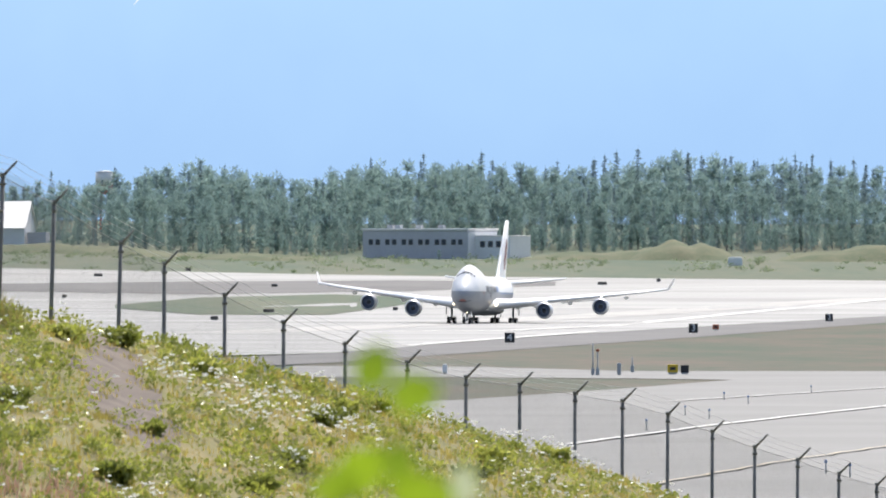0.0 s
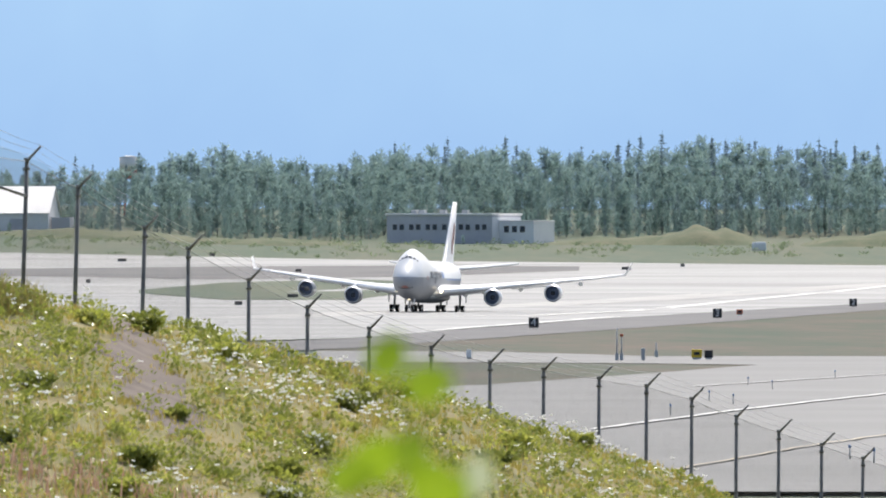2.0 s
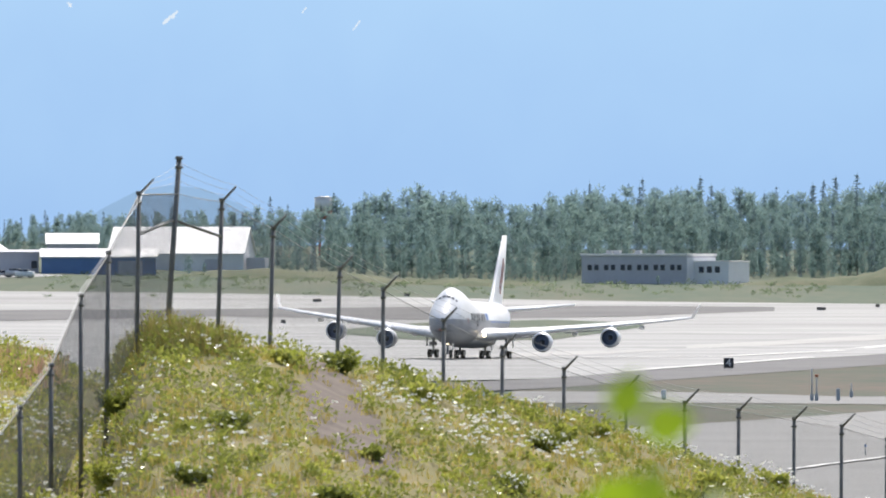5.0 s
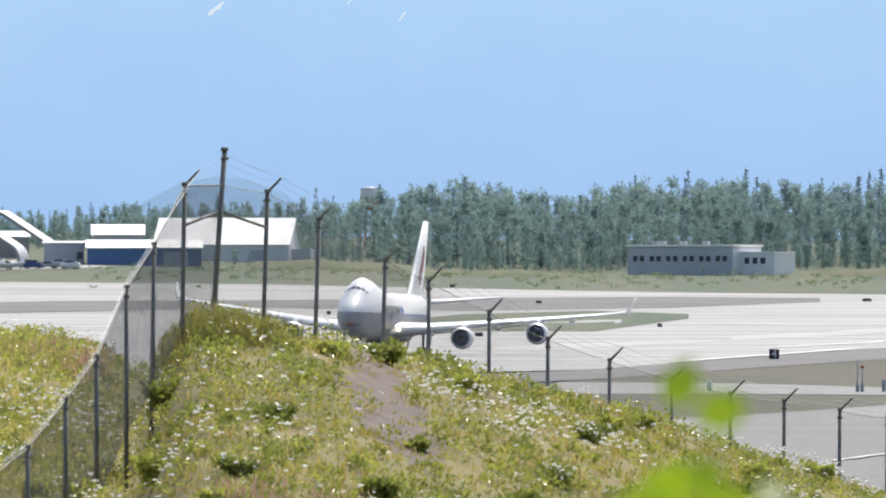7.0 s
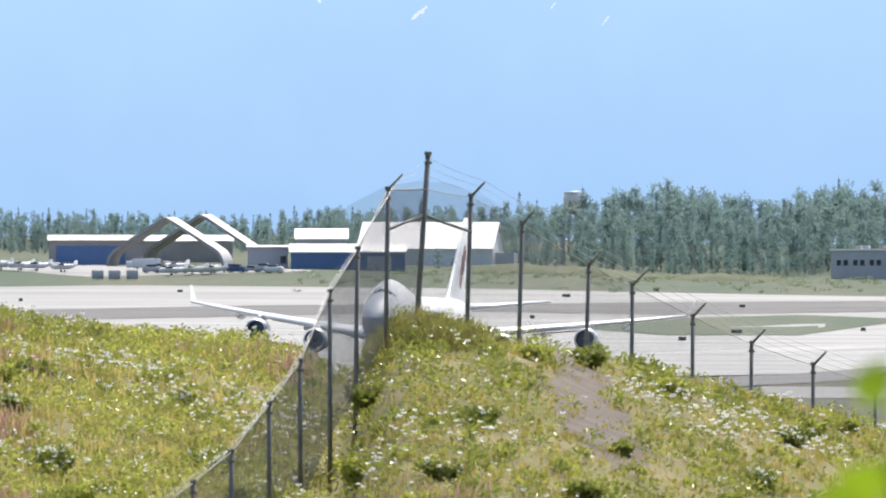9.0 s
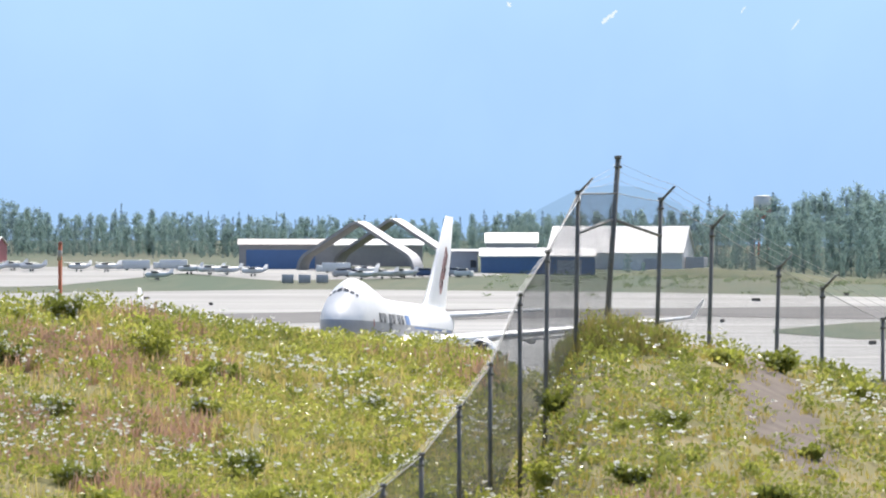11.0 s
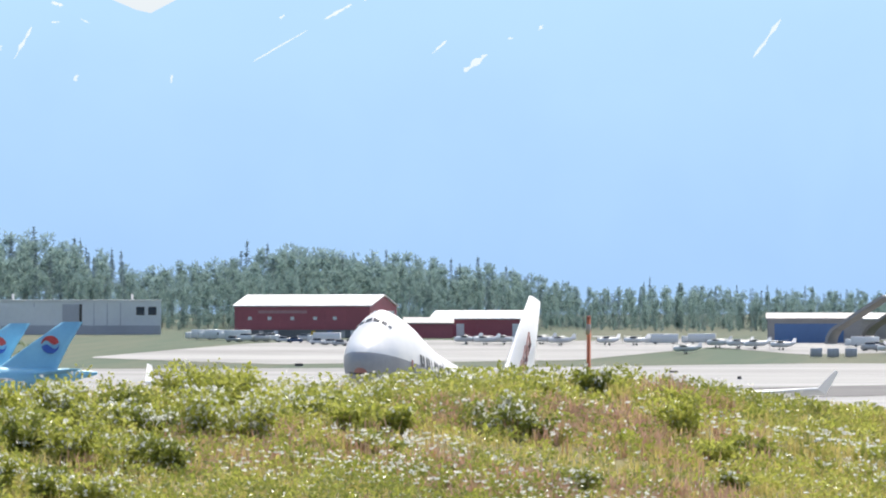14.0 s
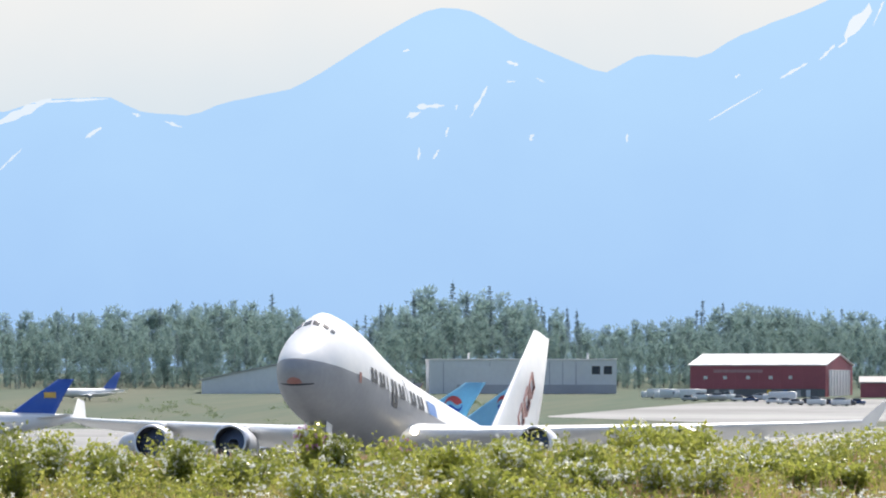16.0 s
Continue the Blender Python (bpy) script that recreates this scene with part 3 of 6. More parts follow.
def engine_mesh(le_x, le_z):
    """A turbofan about its inlet centre at the origin, with pylon up to the wing's leading edge."""
    out = [(0.0, 1.16), (-0.05, 1.24), (0.05, 1.33), (0.5, 1.45), (1.5, 1.52), (3.0, 1.42), (4.0, 1.22), (4.05, 1.12)]
    core = [(3.2, 0.95), (4.0, 0.92), (5.4, 0.55), (5.6, 0.3), (6.2, 0.05)]
    inn = [(0.0, 1.16), (0.3, 1.12), (1.1, 1.17)]
    V, Fc, S = [], [], []
    for prof, slot in ((out[:4], 1), (out[3:], 0), (core, 1), (inn, 2), ([(1.1, 1.17), (1.05, 0.4)], 3), ([(1.05, 0.4), (0.75, 0.2), (0.55, 0.02)], 1)):
        v, f = lathe(prof, 28)
        Fc += [[i + len(V) for i in q] for q in f]
        S += [slot] * len(f)
        V += v
    n = len(V)
    dx, dz = le_x, le_z
    for y in (-0.2, 0.2):
        V += [(0.9, y * .6, 1.35), (dx - 0.6, y, dz + 0.1), (dx + 4.2, y, dz - 0.2), (5.2, y, 0.8), (3.9, y, 1.0)]
    Fc += [[n, n + 1, n + 2, n + 3, n + 4], [n + 9, n + 8, n + 7, n + 6, n + 5]]
    Fc += [[n + k, n + 5 + k, n + 5 + (k + 1) % 5, n + (k + 1) % 5] for k in range(5)]
    S += [0] * 7
    return mesh_of("engine", V, Fc, [WHITE, METAL, DARK, FAN], S, smooth=True)


jet = thing("cargo_jet", "large white four-engined cargo jet taking off", "airplane")
part("fuselage", fuselage_mesh(), None, jet, "white fuselage with a humped upper deck and grey belly")
WING_ROOT_Z = 3.6
wings = []
for side in (1, -1):
    wing = part("wing", foil_mesh("wing", [(side * y, le - 33, ch, z, th) for y, le, ch, z, th in (
        (0.0, 19.0, 17.0, -0.6, 1.2), (3.2, 20.6, 15.6, -0.3, 1.15), (7.5, 24.3, 12.4, 0.05, 1.0), (12.5, 28.7, 9.6, 0.6, 0.95),
        (20.8, 36.2, 7.2, 1.45, 0.9), (28.0, 42.7, 5.2, 2.2, 0.85), (31.6, 46.0, 4.1, 2.65, 0.8))], WHITE), None, jet, "swept white wing")
    wing.location = (0, 0, WING_ROOT_Z)
    wings.append((wing, side))
    part("winglet", mesh_of("winglet", [(13.4, side * 31.6, 2.85), (17.0, side * 31.6, 2.7), (18.4, side * 32.5, 4.75), (16.9, side * 32.5, 4.75),
                                        (13.4, side * 31.55, 2.6), (17.0, side * 31.5, 2.5), (18.4, side * 32.42, 4.75), (16.9, side * 32.42, 4.75)],
                            [[0, 1, 2, 3], [7, 6, 5, 4], [0, 4, 5, 1], [1, 5, 6, 2], [2, 6, 7, 3], [3, 7, 4, 0]], WHITE), None, wing)
    for y, x, z, lx, lz in ((11.7, 24.0, -1.15, 4.2, 1.8), (20.8, 33.2, -0.4, 3.4, 1.9)):
        e = part("engine", engine_mesh(lx, lz), None, wing, "white turbofan with a bare metal lip and dark inlet")
        e.location = (x - 33, side * y, z)
    for y, x, z in ((6.0, 35.0, -0.35), (9.0, 36.5, 0.0), (15.0, 38.2, 0.55), (24.5, 43.5, 1.5)):
        v, f = lathe([(-3.2, 0.02), (-2.2, 0.26), (0, 0.36), (1.6, 0.24), (2.6, 0.02)], 10)
        p = part("flap_fairing", mesh_of("flap_fairing", v, f, WHITE, smooth=True), None, wing)
        p.location = (x - 33, side * y, z - 0.35)
    flap = part("flap", foil_mesh("flap", [(side * y, le - 33, ch, z, 0.7) for y, le, ch, z in ((3.6, 35.9, 3.6, -0.75), (9.6, 36.5, 3.0, -0.25))], GREY), None, wing, "grey extended trailing-edge flap")
    flap2 = part("flap", foil_mesh("flap", [(side * y, le - 33, ch, z, 0.7) for y, le, ch, z in ((13.4, 37.9, 2.6, 0.25), (20.5, 42.6, 2.0, 0.95))], GREY), None, wing, "grey extended trailing-edge flap")
    part("tailplane", foil_mesh("tailplane", [(side * y, le - 33, ch, z, 0.9) for y, le, ch, z in ((0.6, 57.8, 9.0, 7.3), (5, 61.4, 6.6, 7.75), (11.0, 66.6, 3.2, 8.5))], WHITE), None, jet)
fin = part("fin", foil_mesh("fin", [(z, le - 33, ch, 0, th) for z, le, ch, th in ((7.9, 51.0, 15.5, .55), (8.9, 54.3, 12.6, .75), (14, 60.2, 8.9, .75), (18.9, 65.9, 4.4, .8))], WHITE, True), None, jet, "tall white fin")
part("fairing", mesh_of("fairing", *(lambda vf: ([(x, y * 3.3, z) for x, y, z in vf[0]], vf[1]))(lathe([(-14.5, 0.05), (-12, .75), (-6, 1.05), (2, 1.05), (7, .7), (10, .05)], 20)), BELLY, smooth=True), None, jet).location = (0, 0, 2.55)
# writing on the hull that stands for an airline's name, and the emblem on the fin, as plain shapes
NAVY = mat("dark_name_paint", (0.03, 0.035, 0.05), None, 0.4, scale=1)
REDBROWN = mat("emblem_red_paint", (0.42, 0.20, 0.17), (0.34, 0.15, 0.13), 0.4, scale=1)
FINRING = mat("faded_ring_paint", (0.52, 0.33, 0.30), (0.42, 0.26, 0.24), 0.4, scale=1)
BLUE = mat("stripe_blue_paint", (0.10, 0.22, 0.50), None, 0.4, scale=1)


def on_hull(name, x0, x1, z0, z1, side, material, lift=0.02, n=4):
    """A painted bar that follows the hull's side."""
    v, f = [], []
    for i in range(n + 1):
        x = x0 + (x1 - x0) * i / n
        b, t, w = [float(np.interp(x, [p[0] for p in FUS], [p[j] for p in FUS])) for j in (1, 2, 3)]
        zc = b + (min(t, 8.5) - b) * 0.5
        for j in range(5):
            z = z0 + (z1 - z0) * j / 4
            s = (z - zc) / ((t - zc) if z > zc else (zc - b))
            s = max(-.999, min(.999, s))
            s = math.copysign(abs(s) ** (1 / 0.95), s) if s > 0 else s
            c = math.sqrt(1 - s * s) ** lobe(t) if s > 0 else math.sqrt(1 - s * s)
            v.append((x - 33, side * (w * c + lift + 0.02), z))
    for i in range(n):
        for j in range(4):
            f.append([i * 5 + j, i * 5 + j + 1, i * 5 + j + 6, i * 5 + j + 5])
    return part(name, mesh_of(name, v, f, material, smooth=True), None, jet)


for side in (1, -1):
    for x0, x1, z0, z1 in ((10.2, 11.6, 5.7, 6.75), (12.3, 13.6, 5.7, 6.75), (14.2, 14.9, 5.7, 6.75), (15.5, 16.9, 4.75, 6.75), (17.6, 19.0, 5.7, 6.75), (19.6, 20.1, 5.7, 7.4), (20.7, 22.1, 5.7, 6.75), (22.7, 24.1, 5.7, 6.75)):
        # an open letter-like shape: two uprights joined by a foot
        w = (x1 - x0) * 0.36
        on_hull("name_bar", x0, x0 + w, z0, z1, side, NAVY, n=2)
        if x1 - x0 > 0.9:
            on_hull("name_bar", x1 - w, x1, z0, z1, side, NAVY, n=2)
            on_hull("name_bar", x0 + w, x1 - w, z0, z0 + 0.32, side, NAVY, n=2)
    on_hull("blue_mark", 25.2, 27.6, 5.75, 6.75, side, BLUE)
    on_hull("stripe", 30, 55, 5.45, 5.62, side, BLUE, n=20)
    on_hull("cheat_panel", 7.5, 7.95, 5.2, 5.95, side, REDBROWN)
    for cz, s in ((11.2, 0.95), (12.8, 0.9), (14.3, 0.8)):
        cx = 60.7 + (cz - 11.4) * 0.95 - 33 + 1.3
        y = side * (0.42 if cz < 13 else 0.36 if cz < 15 else 0.29)
        ring = [(cx, s * 1.35), (cx + s, 0), (cx, -s * 1.35), (cx - s, 0)]
        v = [(cx + (a - cx) * q, y, cz + b * q) for q in (1, 0.84) for a, b in ring]
        v += [(a, y * 0.5, b) for a, _, b in v]
        f = [[k, (k + 1) % 4, 4 + (k + 1) % 4, 4 + k] for k in range(4)] + [[8 + k, 12 + k, 12 + (k + 1) % 4, 8 + (k + 1) % 4] for k in range(4)] + [[k, 8 + k, 8 + (k + 1) % 4, (k + 1) % 4] for k in range(4)]
        part("emblem", mesh_of("emblem", v, f, FINRING), None, fin)


def nose_x(y, z):
    """Where the nose's surface stands at a given side offset and height."""
    lo, hi = 0.0, 6.0
    for _ in range(30):
        x = (lo + hi) / 2
        b, t, w = [float(np.interp(x, [p[0] for p in FUS], [p[j] for p in FUS])) for j in (1, 2, 3)]
        zc = b + (t - b) * 0.5
        inside = (y / w) ** 2 + ((z - zc) / (t - zc)) ** 2 < 1
        lo, hi = (lo, x) if inside else (x, hi)
    return hi


def nose_patch(name, outline, material, label=""):
    """A painted mark on the nose from a list of (side, height) strips."""
    v, f = [], []
    for y, z0, z1 in outline:
        for k in range(3):
            z = z0 + (z1 - z0) * k / 2
            v.append((nose_x(y, z) - 33.05, y, z))
    for i in range(len(outline) - 1):
        f += [[3 * i + k, 3 * i + k + 1, 3 * i + k + 4, 3 * i + k + 3] for k in (0, 1)]
    part(name, mesh_of(name, v, f, material, smooth=True), None, jet, label)


nose_patch("nose_mark", [(y, 3.98 - 0.07 * math.cos(y * 3), 4.0 + 0.34 * math.sqrt(max(0, 1 - (y / 0.6) ** 2))) for y in np.linspace(-0.6, 0.6, 9)], REDBROWN, "small red crest under the nose")
nose_patch("nose_ribbon", [(y, 3.80 + 0.16 * y * y, 3.92 + 0.13 * y * y) for y in np.linspace(-1.25, 1.25, 15)], NAVY, "dark ribbon under the crest")
# cockpit glazing wrapped on the brow of the upper deck
for side in (1, -1):
    for k, (xa, xb, ya, yb) in enumerate(((4.34, 4.68, 0.08, 0.62), (4.45, 4.72, 0.78, 1.18), (4.62, 4.90, 1.36, 1.58))):
        v = []
        for x, y in ((xa, ya), (xa + 0.10 * k, yb), (xb + 0.15 * k, yb), (xb, ya)):
            b, t, w = [float(np.interp(x, [p[0] for p in FUS], [p[j] for p in FUS])) for j in (1, 2, 3)]
            zc = b + (min(t, 8.5) - b) * 0.5
            c = (y / w) ** (1 / lobe(t))
            v.append((x - 33 - 0.03, side * y * 1.01, zc + (t - zc) * math.sqrt(max(0, 1 - c * c)) ** 0.95 + 0.05))
        v += [(a + .1, b_ * .97, c_ - .12) for a, b_, c_ in v]
        part("windscreen_pane", mesh_of("windscreen_pane", v, [[0, 1, 2, 3], [7, 6, 5, 4], [0, 4, 5, 1], [1, 5, 6, 2], [2, 6, 7, 3], [3, 7, 4, 0]], GLASS), None, jet)
LANDING = haze("landing_light", (1, 0.82, 0.55), (1, 0.85, 0.6), 0, 10, 6.0)
for y in (-3.7, 3.7):
    v, f = lathe([(-0.05, 0.01), (0, 0.28), (0.2, 0.3)], 12)
    part("landing_light", mesh_of("landing_light", v, f, LANDING, smooth=True), None, jet).location = (-13.2, y, 3.55)
v, f = lathe([(-0.05, 0.01), (0, 0.28), (0.2, 0.3)], 12)
part("taxi_light", mesh_of("taxi_light", v, f, LANDING, smooth=True), None, jet).location = (-25.9, 0, 2.3)


def wheel_mesh(r, w):
    v, f = lathe([(-w / 2, 0.02), (-w / 2, r * .55), (-w * .45, r * .9), (-w * .3, r), (w * .3, r), (w * .45, r * .9), (w / 2, r * .55), (w / 2, 0.02)], 20)
    v = [(y, x, z) for x, y, z in v]
    return mesh_of("wheel", v, f, [TYRE, METAL], [1 if (i // 20) in (0, 6) else 0 for i in range(len(f))], smooth=True)


WHEEL = wheel_mesh(0.62, 0.48)
wheels = []
for gx, gy, axles, top in ((-25.6, 0, (0,), 2.9), (-1.6, 5.5, (-0.75, 0.75), 3.6), (-1.6, -5.5, (-0.75, 0.75), 3.6), (1.6, 1.9, (-0.75, 0.75), 2.6), (1.6, -1.9, (-0.75, 0.75), 2.6)):
    bm = tube(bmesh.new(), (0, 0, 0.62), (0, 0, top), 0.16, 0.22, 10)
    tube(bm, (0.1, 0, 1.4), (1.5 if gx < -20 else -1.3, 0, top), 0.09)
    if len(axles) > 1:
        box(bm, 0, 0, 0.62, 1.8, 0.2, 0.24, 0.04)
    for ax in axles:
        tube(bm, (ax, -0.6, 0.62), (ax, 0.6, 0.62), 0.09)
    gear = part("landing_gear", bm, GREY, jet, "grey landing gear leg")
    gear.location = (gx, gy, 0)
    for ax in axles:
        for wy in (-0.5, 0.5):
            w = part("wheel", WHEEL, None, gear, "black tyre on a bare metal hub")
            w.location = (ax, wy, 0.62)
    door = part("gear_door", boxed(0.2, math.copysign(1.0, gy) if gy else 0.75, 2.3 if abs(gy) > 3 else 1.9, 1.5, 0.05, 1.3, 0.02), WHITE, jet)
    door.location = (gx, gy, 0)
    if not gy:
        d2 = part("gear_door", boxed(0.2, -0.75, 1.9, 1.5, 0.05, 1.3, 0.02), WHITE, jet)
        d2.location = (gx, gy, 0)


def jet_rows():
    rows = []
    for t in [0.5 * k for k in range(33)]:
        s = RUN[0] + RUN[1] * t + RUN[2] * t * t + RUN[3] * t ** 3 + 3.2 * max(0.0, (t - 14) / 2) ** 2
        p = radians(PSI)
        side = LATERAL + float(np.interp(t, (0, 4, 7, 9, 12.5, 13, 14, 14.5, 15, 16), (0.15, 0.1, 0.4, 0.2, 0.08, 0.2, 0.5, 0.5, 0.35, 0.05)))
        x, y = s * math.sin(p) + side * math.cos(p), s * math.cos(p) - side * math.sin(p)
        z = float(np.interp(t, (0, 1.5, 3.5, 7, 9, 11.5, 12.5, 13, 13.5, 14, 14.5, 15, 15.5, 16), (-13.4, -13.2, -12.8, -12.3, -11.9, -11.4, -10.78, -10.5, -10.27, -10.0, -9.64, -9.1, -8.35, -7.4)))
        pitch = float(np.interp(t, (0, 7, 9.8, 10.6, 11.3, 12, 12.5, 13, 13.5, 14, 14.5, 15, 16), (0.5, 0.6, 0.7, 1.0, 1.8, 3.2, 4.25, 5.2, 6.05, 6.9, 7.7, 8.35, 9.2)))
        bank = float(np.interp(t, (0, 3.5, 7, 9, 12.5, 16), (1.05, 1.0, 1.9, 1.6, 0.8, 0.2)))
        rows.append((t, pose(x, y, EYE_Z + z, bank, pitch, 90 - PSI)))
    return rows


def wing_rows(side):
    rows = []
    for t in (0, 4, 8, 10, 12, 13, 14, 15, 16):
        up = float(np.interp(t, (0, 8, 11, 16), (1.0, 1.3, 2.4, 4.3)))
        rows.append((t, pose(0, 0, WING_ROOT_Z, side * up, 0, 0)))
    return rows


# ---- buildings ----
TAN = mat("tan_metal_siding", (0.40, 0.375, 0.36), (0.33, 0.31, 0.30), 0.6, scale=0.1)
GREYWALL = mat("grey_siding", (0.52, 0.52, 0.56), (0.44, 0.44, 0.48), 0.6, scale=0.1)
PALE = mat("pale_concrete_wall", (0.52, 0.51, 0.50), (0.45, 0.45, 0.44), 0.7, scale=0.1)
WHITEWALL = mat("white_metal_siding", (0.82, 0.82, 0.82), (0.74, 0.74, 0.75), 0.5, scale=0.1)
WHITEROOF = mat("white_metal_roof", (0.80, 0.79, 0.77), (0.70, 0.69, 0.68), 0.45, scale=0.1)
# red and blue siding are lightened to carry some painted distance haze
REDWALL = mat("red_metal_siding", (0.42, 0.115, 0.145), (0.35, 0.10, 0.125), 0.55, scale=0.1)
BLUEWALL = mat("blue_metal_door", (0.11, 0.21, 0.42), (0.10, 0.18, 0.36), 0.5, scale=0.1)
PANE = mat("window_glass", (0.04, 0.055, 0.08), (0.06, 0.075, 0.1), 0.12, scale=0.3)
BRONZE = mat("dark_trim", (0.10, 0.09, 0.085), None, 0.6, scale=0.3)
REDPAINT = mat("faded_red_paint", (0.45, 0.16, 0.13), (0.36, 0.14, 0.12), 0.6, scale=0.3)
ORANGE = mat("orange_post_paint", (0.50, 0.13, 0.05), (0.40, 0.11, 0.05), 0.6, scale=2)
SIGNBLACK = mat("black_sign_face", (0.02, 0.02, 0.025), None, 0.5, scale=1)
SIGNWHITE = mat("white_sign_paint", (0.8, 0.8, 0.8), None, 0.5, scale=1)
SIGNYELLOW = mat("yellow_sign_face", (0.75, 0.50, 0.03), None, 0.5, scale=1)
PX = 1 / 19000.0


def building(name, az, d, label, turn=0.0):
    """An Empty on the ground whose x axis runs to the viewer's right and y away from him."""
    p = spot(az, d)
    return thing(name, label, "building", at=(p.x, p.y, p.z - 0.3), rz=-az + turn)


def shed(name, az0, az1, d, wall_h, roof_h, depth, wall, roof, label, turn=0.0, gable_front=False):
    """A metal hangar between two azimuths: four walls and a pitched roof with eaves."""
    w = d * radians(az1 - az0)
    b = building(name, (az0 + az1) / 2, d, label, turn)
    part("wall", boxed(0, depth / 2, wall_h / 2, w, depth, wall_h, 0.05), wall, b, smooth=False)
    for k in range(int(w / 6) + 1):
        part("wall_post", boxed(-w / 2 + 0.2 + k * (w - 0.4) / int(w / 6), -0.06, wall_h / 2, 0.25, 0.12, wall_h), wall, b, smooth=False)
    bm = bmesh.new()
    if gable_front:
        prof = [(-w / 2 - .6, wall_h - 0.1), (0, wall_h + roof_h), (w / 2 + .6, wall_h - 0.1)]
        v = [bm.verts.new((x, y, z + o)) for o in (0, 0.35) for y in (-0.5, depth + .5) for x, z in prof]
    else:
        prof = [(-0.6, wall_h - 0.1), (depth / 2, wall_h + roof_h), (depth + 0.6, wall_h - 0.1)]
        v = [bm.verts.new((x, y, z + o)) for o in (0, 0.35) for x in (-w / 2 - .5, w / 2 + .5) for y, z in prof]
    for o in (0, 6):
        for k in (0, 1):
            bm.faces.new([v[o + k], v[o + k + 1], v[o + 4 + k], v[o + 3 + k]])
    for ring in ([0, 1, 2, 8, 7, 6], [3, 9, 10, 11, 5, 4], [0, 6, 9, 3], [2, 5, 11, 8]):
        bm.faces.new([v[i] for i in ring])
    bmesh.ops.recalc_face_normals(bm, faces=bm.faces)
    part("roof", bm, roof, b, smooth=False)
    if gable_front:
        gs = [[(x, y, z) for x, z in ((-w / 2, wall_h - .05), (w / 2, wall_h - .05), (0, wall_h + roof_h - .05))] for y in (0.02, depth - .02)]
    else:
        gs = [[(x, y, z) for y, z in ((0, wall_h - .05), (depth, wall_h - .05), (depth / 2, wall_h + roof_h - .05))] for x in (-w / 2 + .02, w / 2 - .02)]
    for q in gs:
        part("gable", mesh_of("gable", q, [[0, 1, 2]], wall), None, b)
    return b, w


def window_row(b, xs, z, w, h, y=-0.02, turned=None):
    for x in xs:
        m = Matrix.Translation((x, y, z)) if turned is None else turned @ Matrix.Translation((x, y, z))
        fr = part("window_frame", boxed(0, 0, 0, w + 0.3, 0.16, h + 0.3, 0.03), BRONZE, b, smooth=False)
        fr.matrix_local = m
        part("pane", boxed(0, -0.07, 0, w, 0.08, h), PANE, fr, smooth=False)


def door(b, x, z0, w, h, material, y=-0.05, label="", ribs=0):
    o = part("hangar_door", boxed(x, y - 0.08, z0 + h / 2, w, 0.2, h, 0.03), material, b, label, smooth=False)
    for k in range(ribs):
        part("door_rib", boxed(x - w / 2 + (k + 0.5) * w / ribs, y - 0.22, z0 + h / 2, 0.14, 0.1, h * 0.97), material, o, smooth=False)
    return o


# two-storey grey building before the woods
b = building("office_building", -0.12, 3085, "grey two-storey office building with a white roof edge", -24)
part("wall", boxed(-1.5, 10, 4.2, 33, 21, 8.4, 0.05), GREYWALL, b, smooth=False)
# sun on this end is painted: a whiter sheet over the grey wall
part("end_wall", boxed(15.06, 10, 4.0, 0.3, 20.4, 7.7, 0.05), WHITEWALL, b, "end wall whitened to look sunlit", smooth=False)
part("roof", boxed(-1.5, 10, 8.65, 33.8, 21.8, 0.6, 0.1), WHITEROOF, b, smooth=False)
part("annex", boxed(20.5, 12, 3.3, 11, 15, 6.6, 0.05), WHITEWALL, b, smooth=False)
part("annex_roof", boxed(20.5, 12, 6.75, 11.4, 15.4, 0.35, 0.1), WHITEROOF, b, smooth=False)
for x in (-12, -9.5, -3, 4):
    part("roof_unit", boxed(x, 6, 9.4, 1.8, 1.6, 1.1, 0.1), GREY, b, smooth=False)
window_row(b, [-15.4 + k * 2.6 + (-0.45 if k % 2 else 0) for k in range(12)], 5.0, 1.05, 1.3, y=-0.56)
window_row(b, [17.5, 20, 22.5], 4.4, 1.2, 1.5, y=4.42)
# long white hangar
b, w = shed("white_hangar", -2.955, -2.231, 3150, 5.0, 7.8, 26, WHITEWALL, WHITEROOF, "large white metal hangar with a long pitched roof", -8)
part("annex", boxed(w / 2 + 3.2, 8, 2.0, 5.5, 9, 4.0, 0.05), GREYWALL, b, smooth=False)
door(b, 11, 0, 5, 3.6, GREYWALL)
# blue building with a white roof, and the small white roof behind it
b, w = shed("blue_workshop", -3.31, -2.70, 3065, 5.2, 2.2, 16, BLUEWALL, WHITEROOF, "low blue metal workshop with a white roof")
door(b, -8, 0, 9, 4.2, BLUEWALL, ribs=6)
door(b, 9, 0, 7, 4.2, GREYWALL, ribs=4)
b, w = shed("small_white_shed", -3.28, -3.01, 3120, 7.6, 2.9, 12, GREYWALL, WHITEROOF, "small grey shed with a bright white roof")
b, w = shed("grey_block", -3.54, -3.325, 3075, 6.0, 0.5, 14, GREYWALL, GREYWALL, "plain grey-brown metal block building")
window_row(b, [4.5], 2.6, 1.4, 1.8)
# tan hangar with the blue door, and its long neighbour
b, w = shed("tan_hangar", -4.60, -4.10, 3110, 7.2, 1.6, 24, TAN, TAN, "tan metal hangar with a wide blue door")
door(b, -1.5, 0, 20, 5.9, BLUEWALL, label="wide blue hangar door", ribs=8)
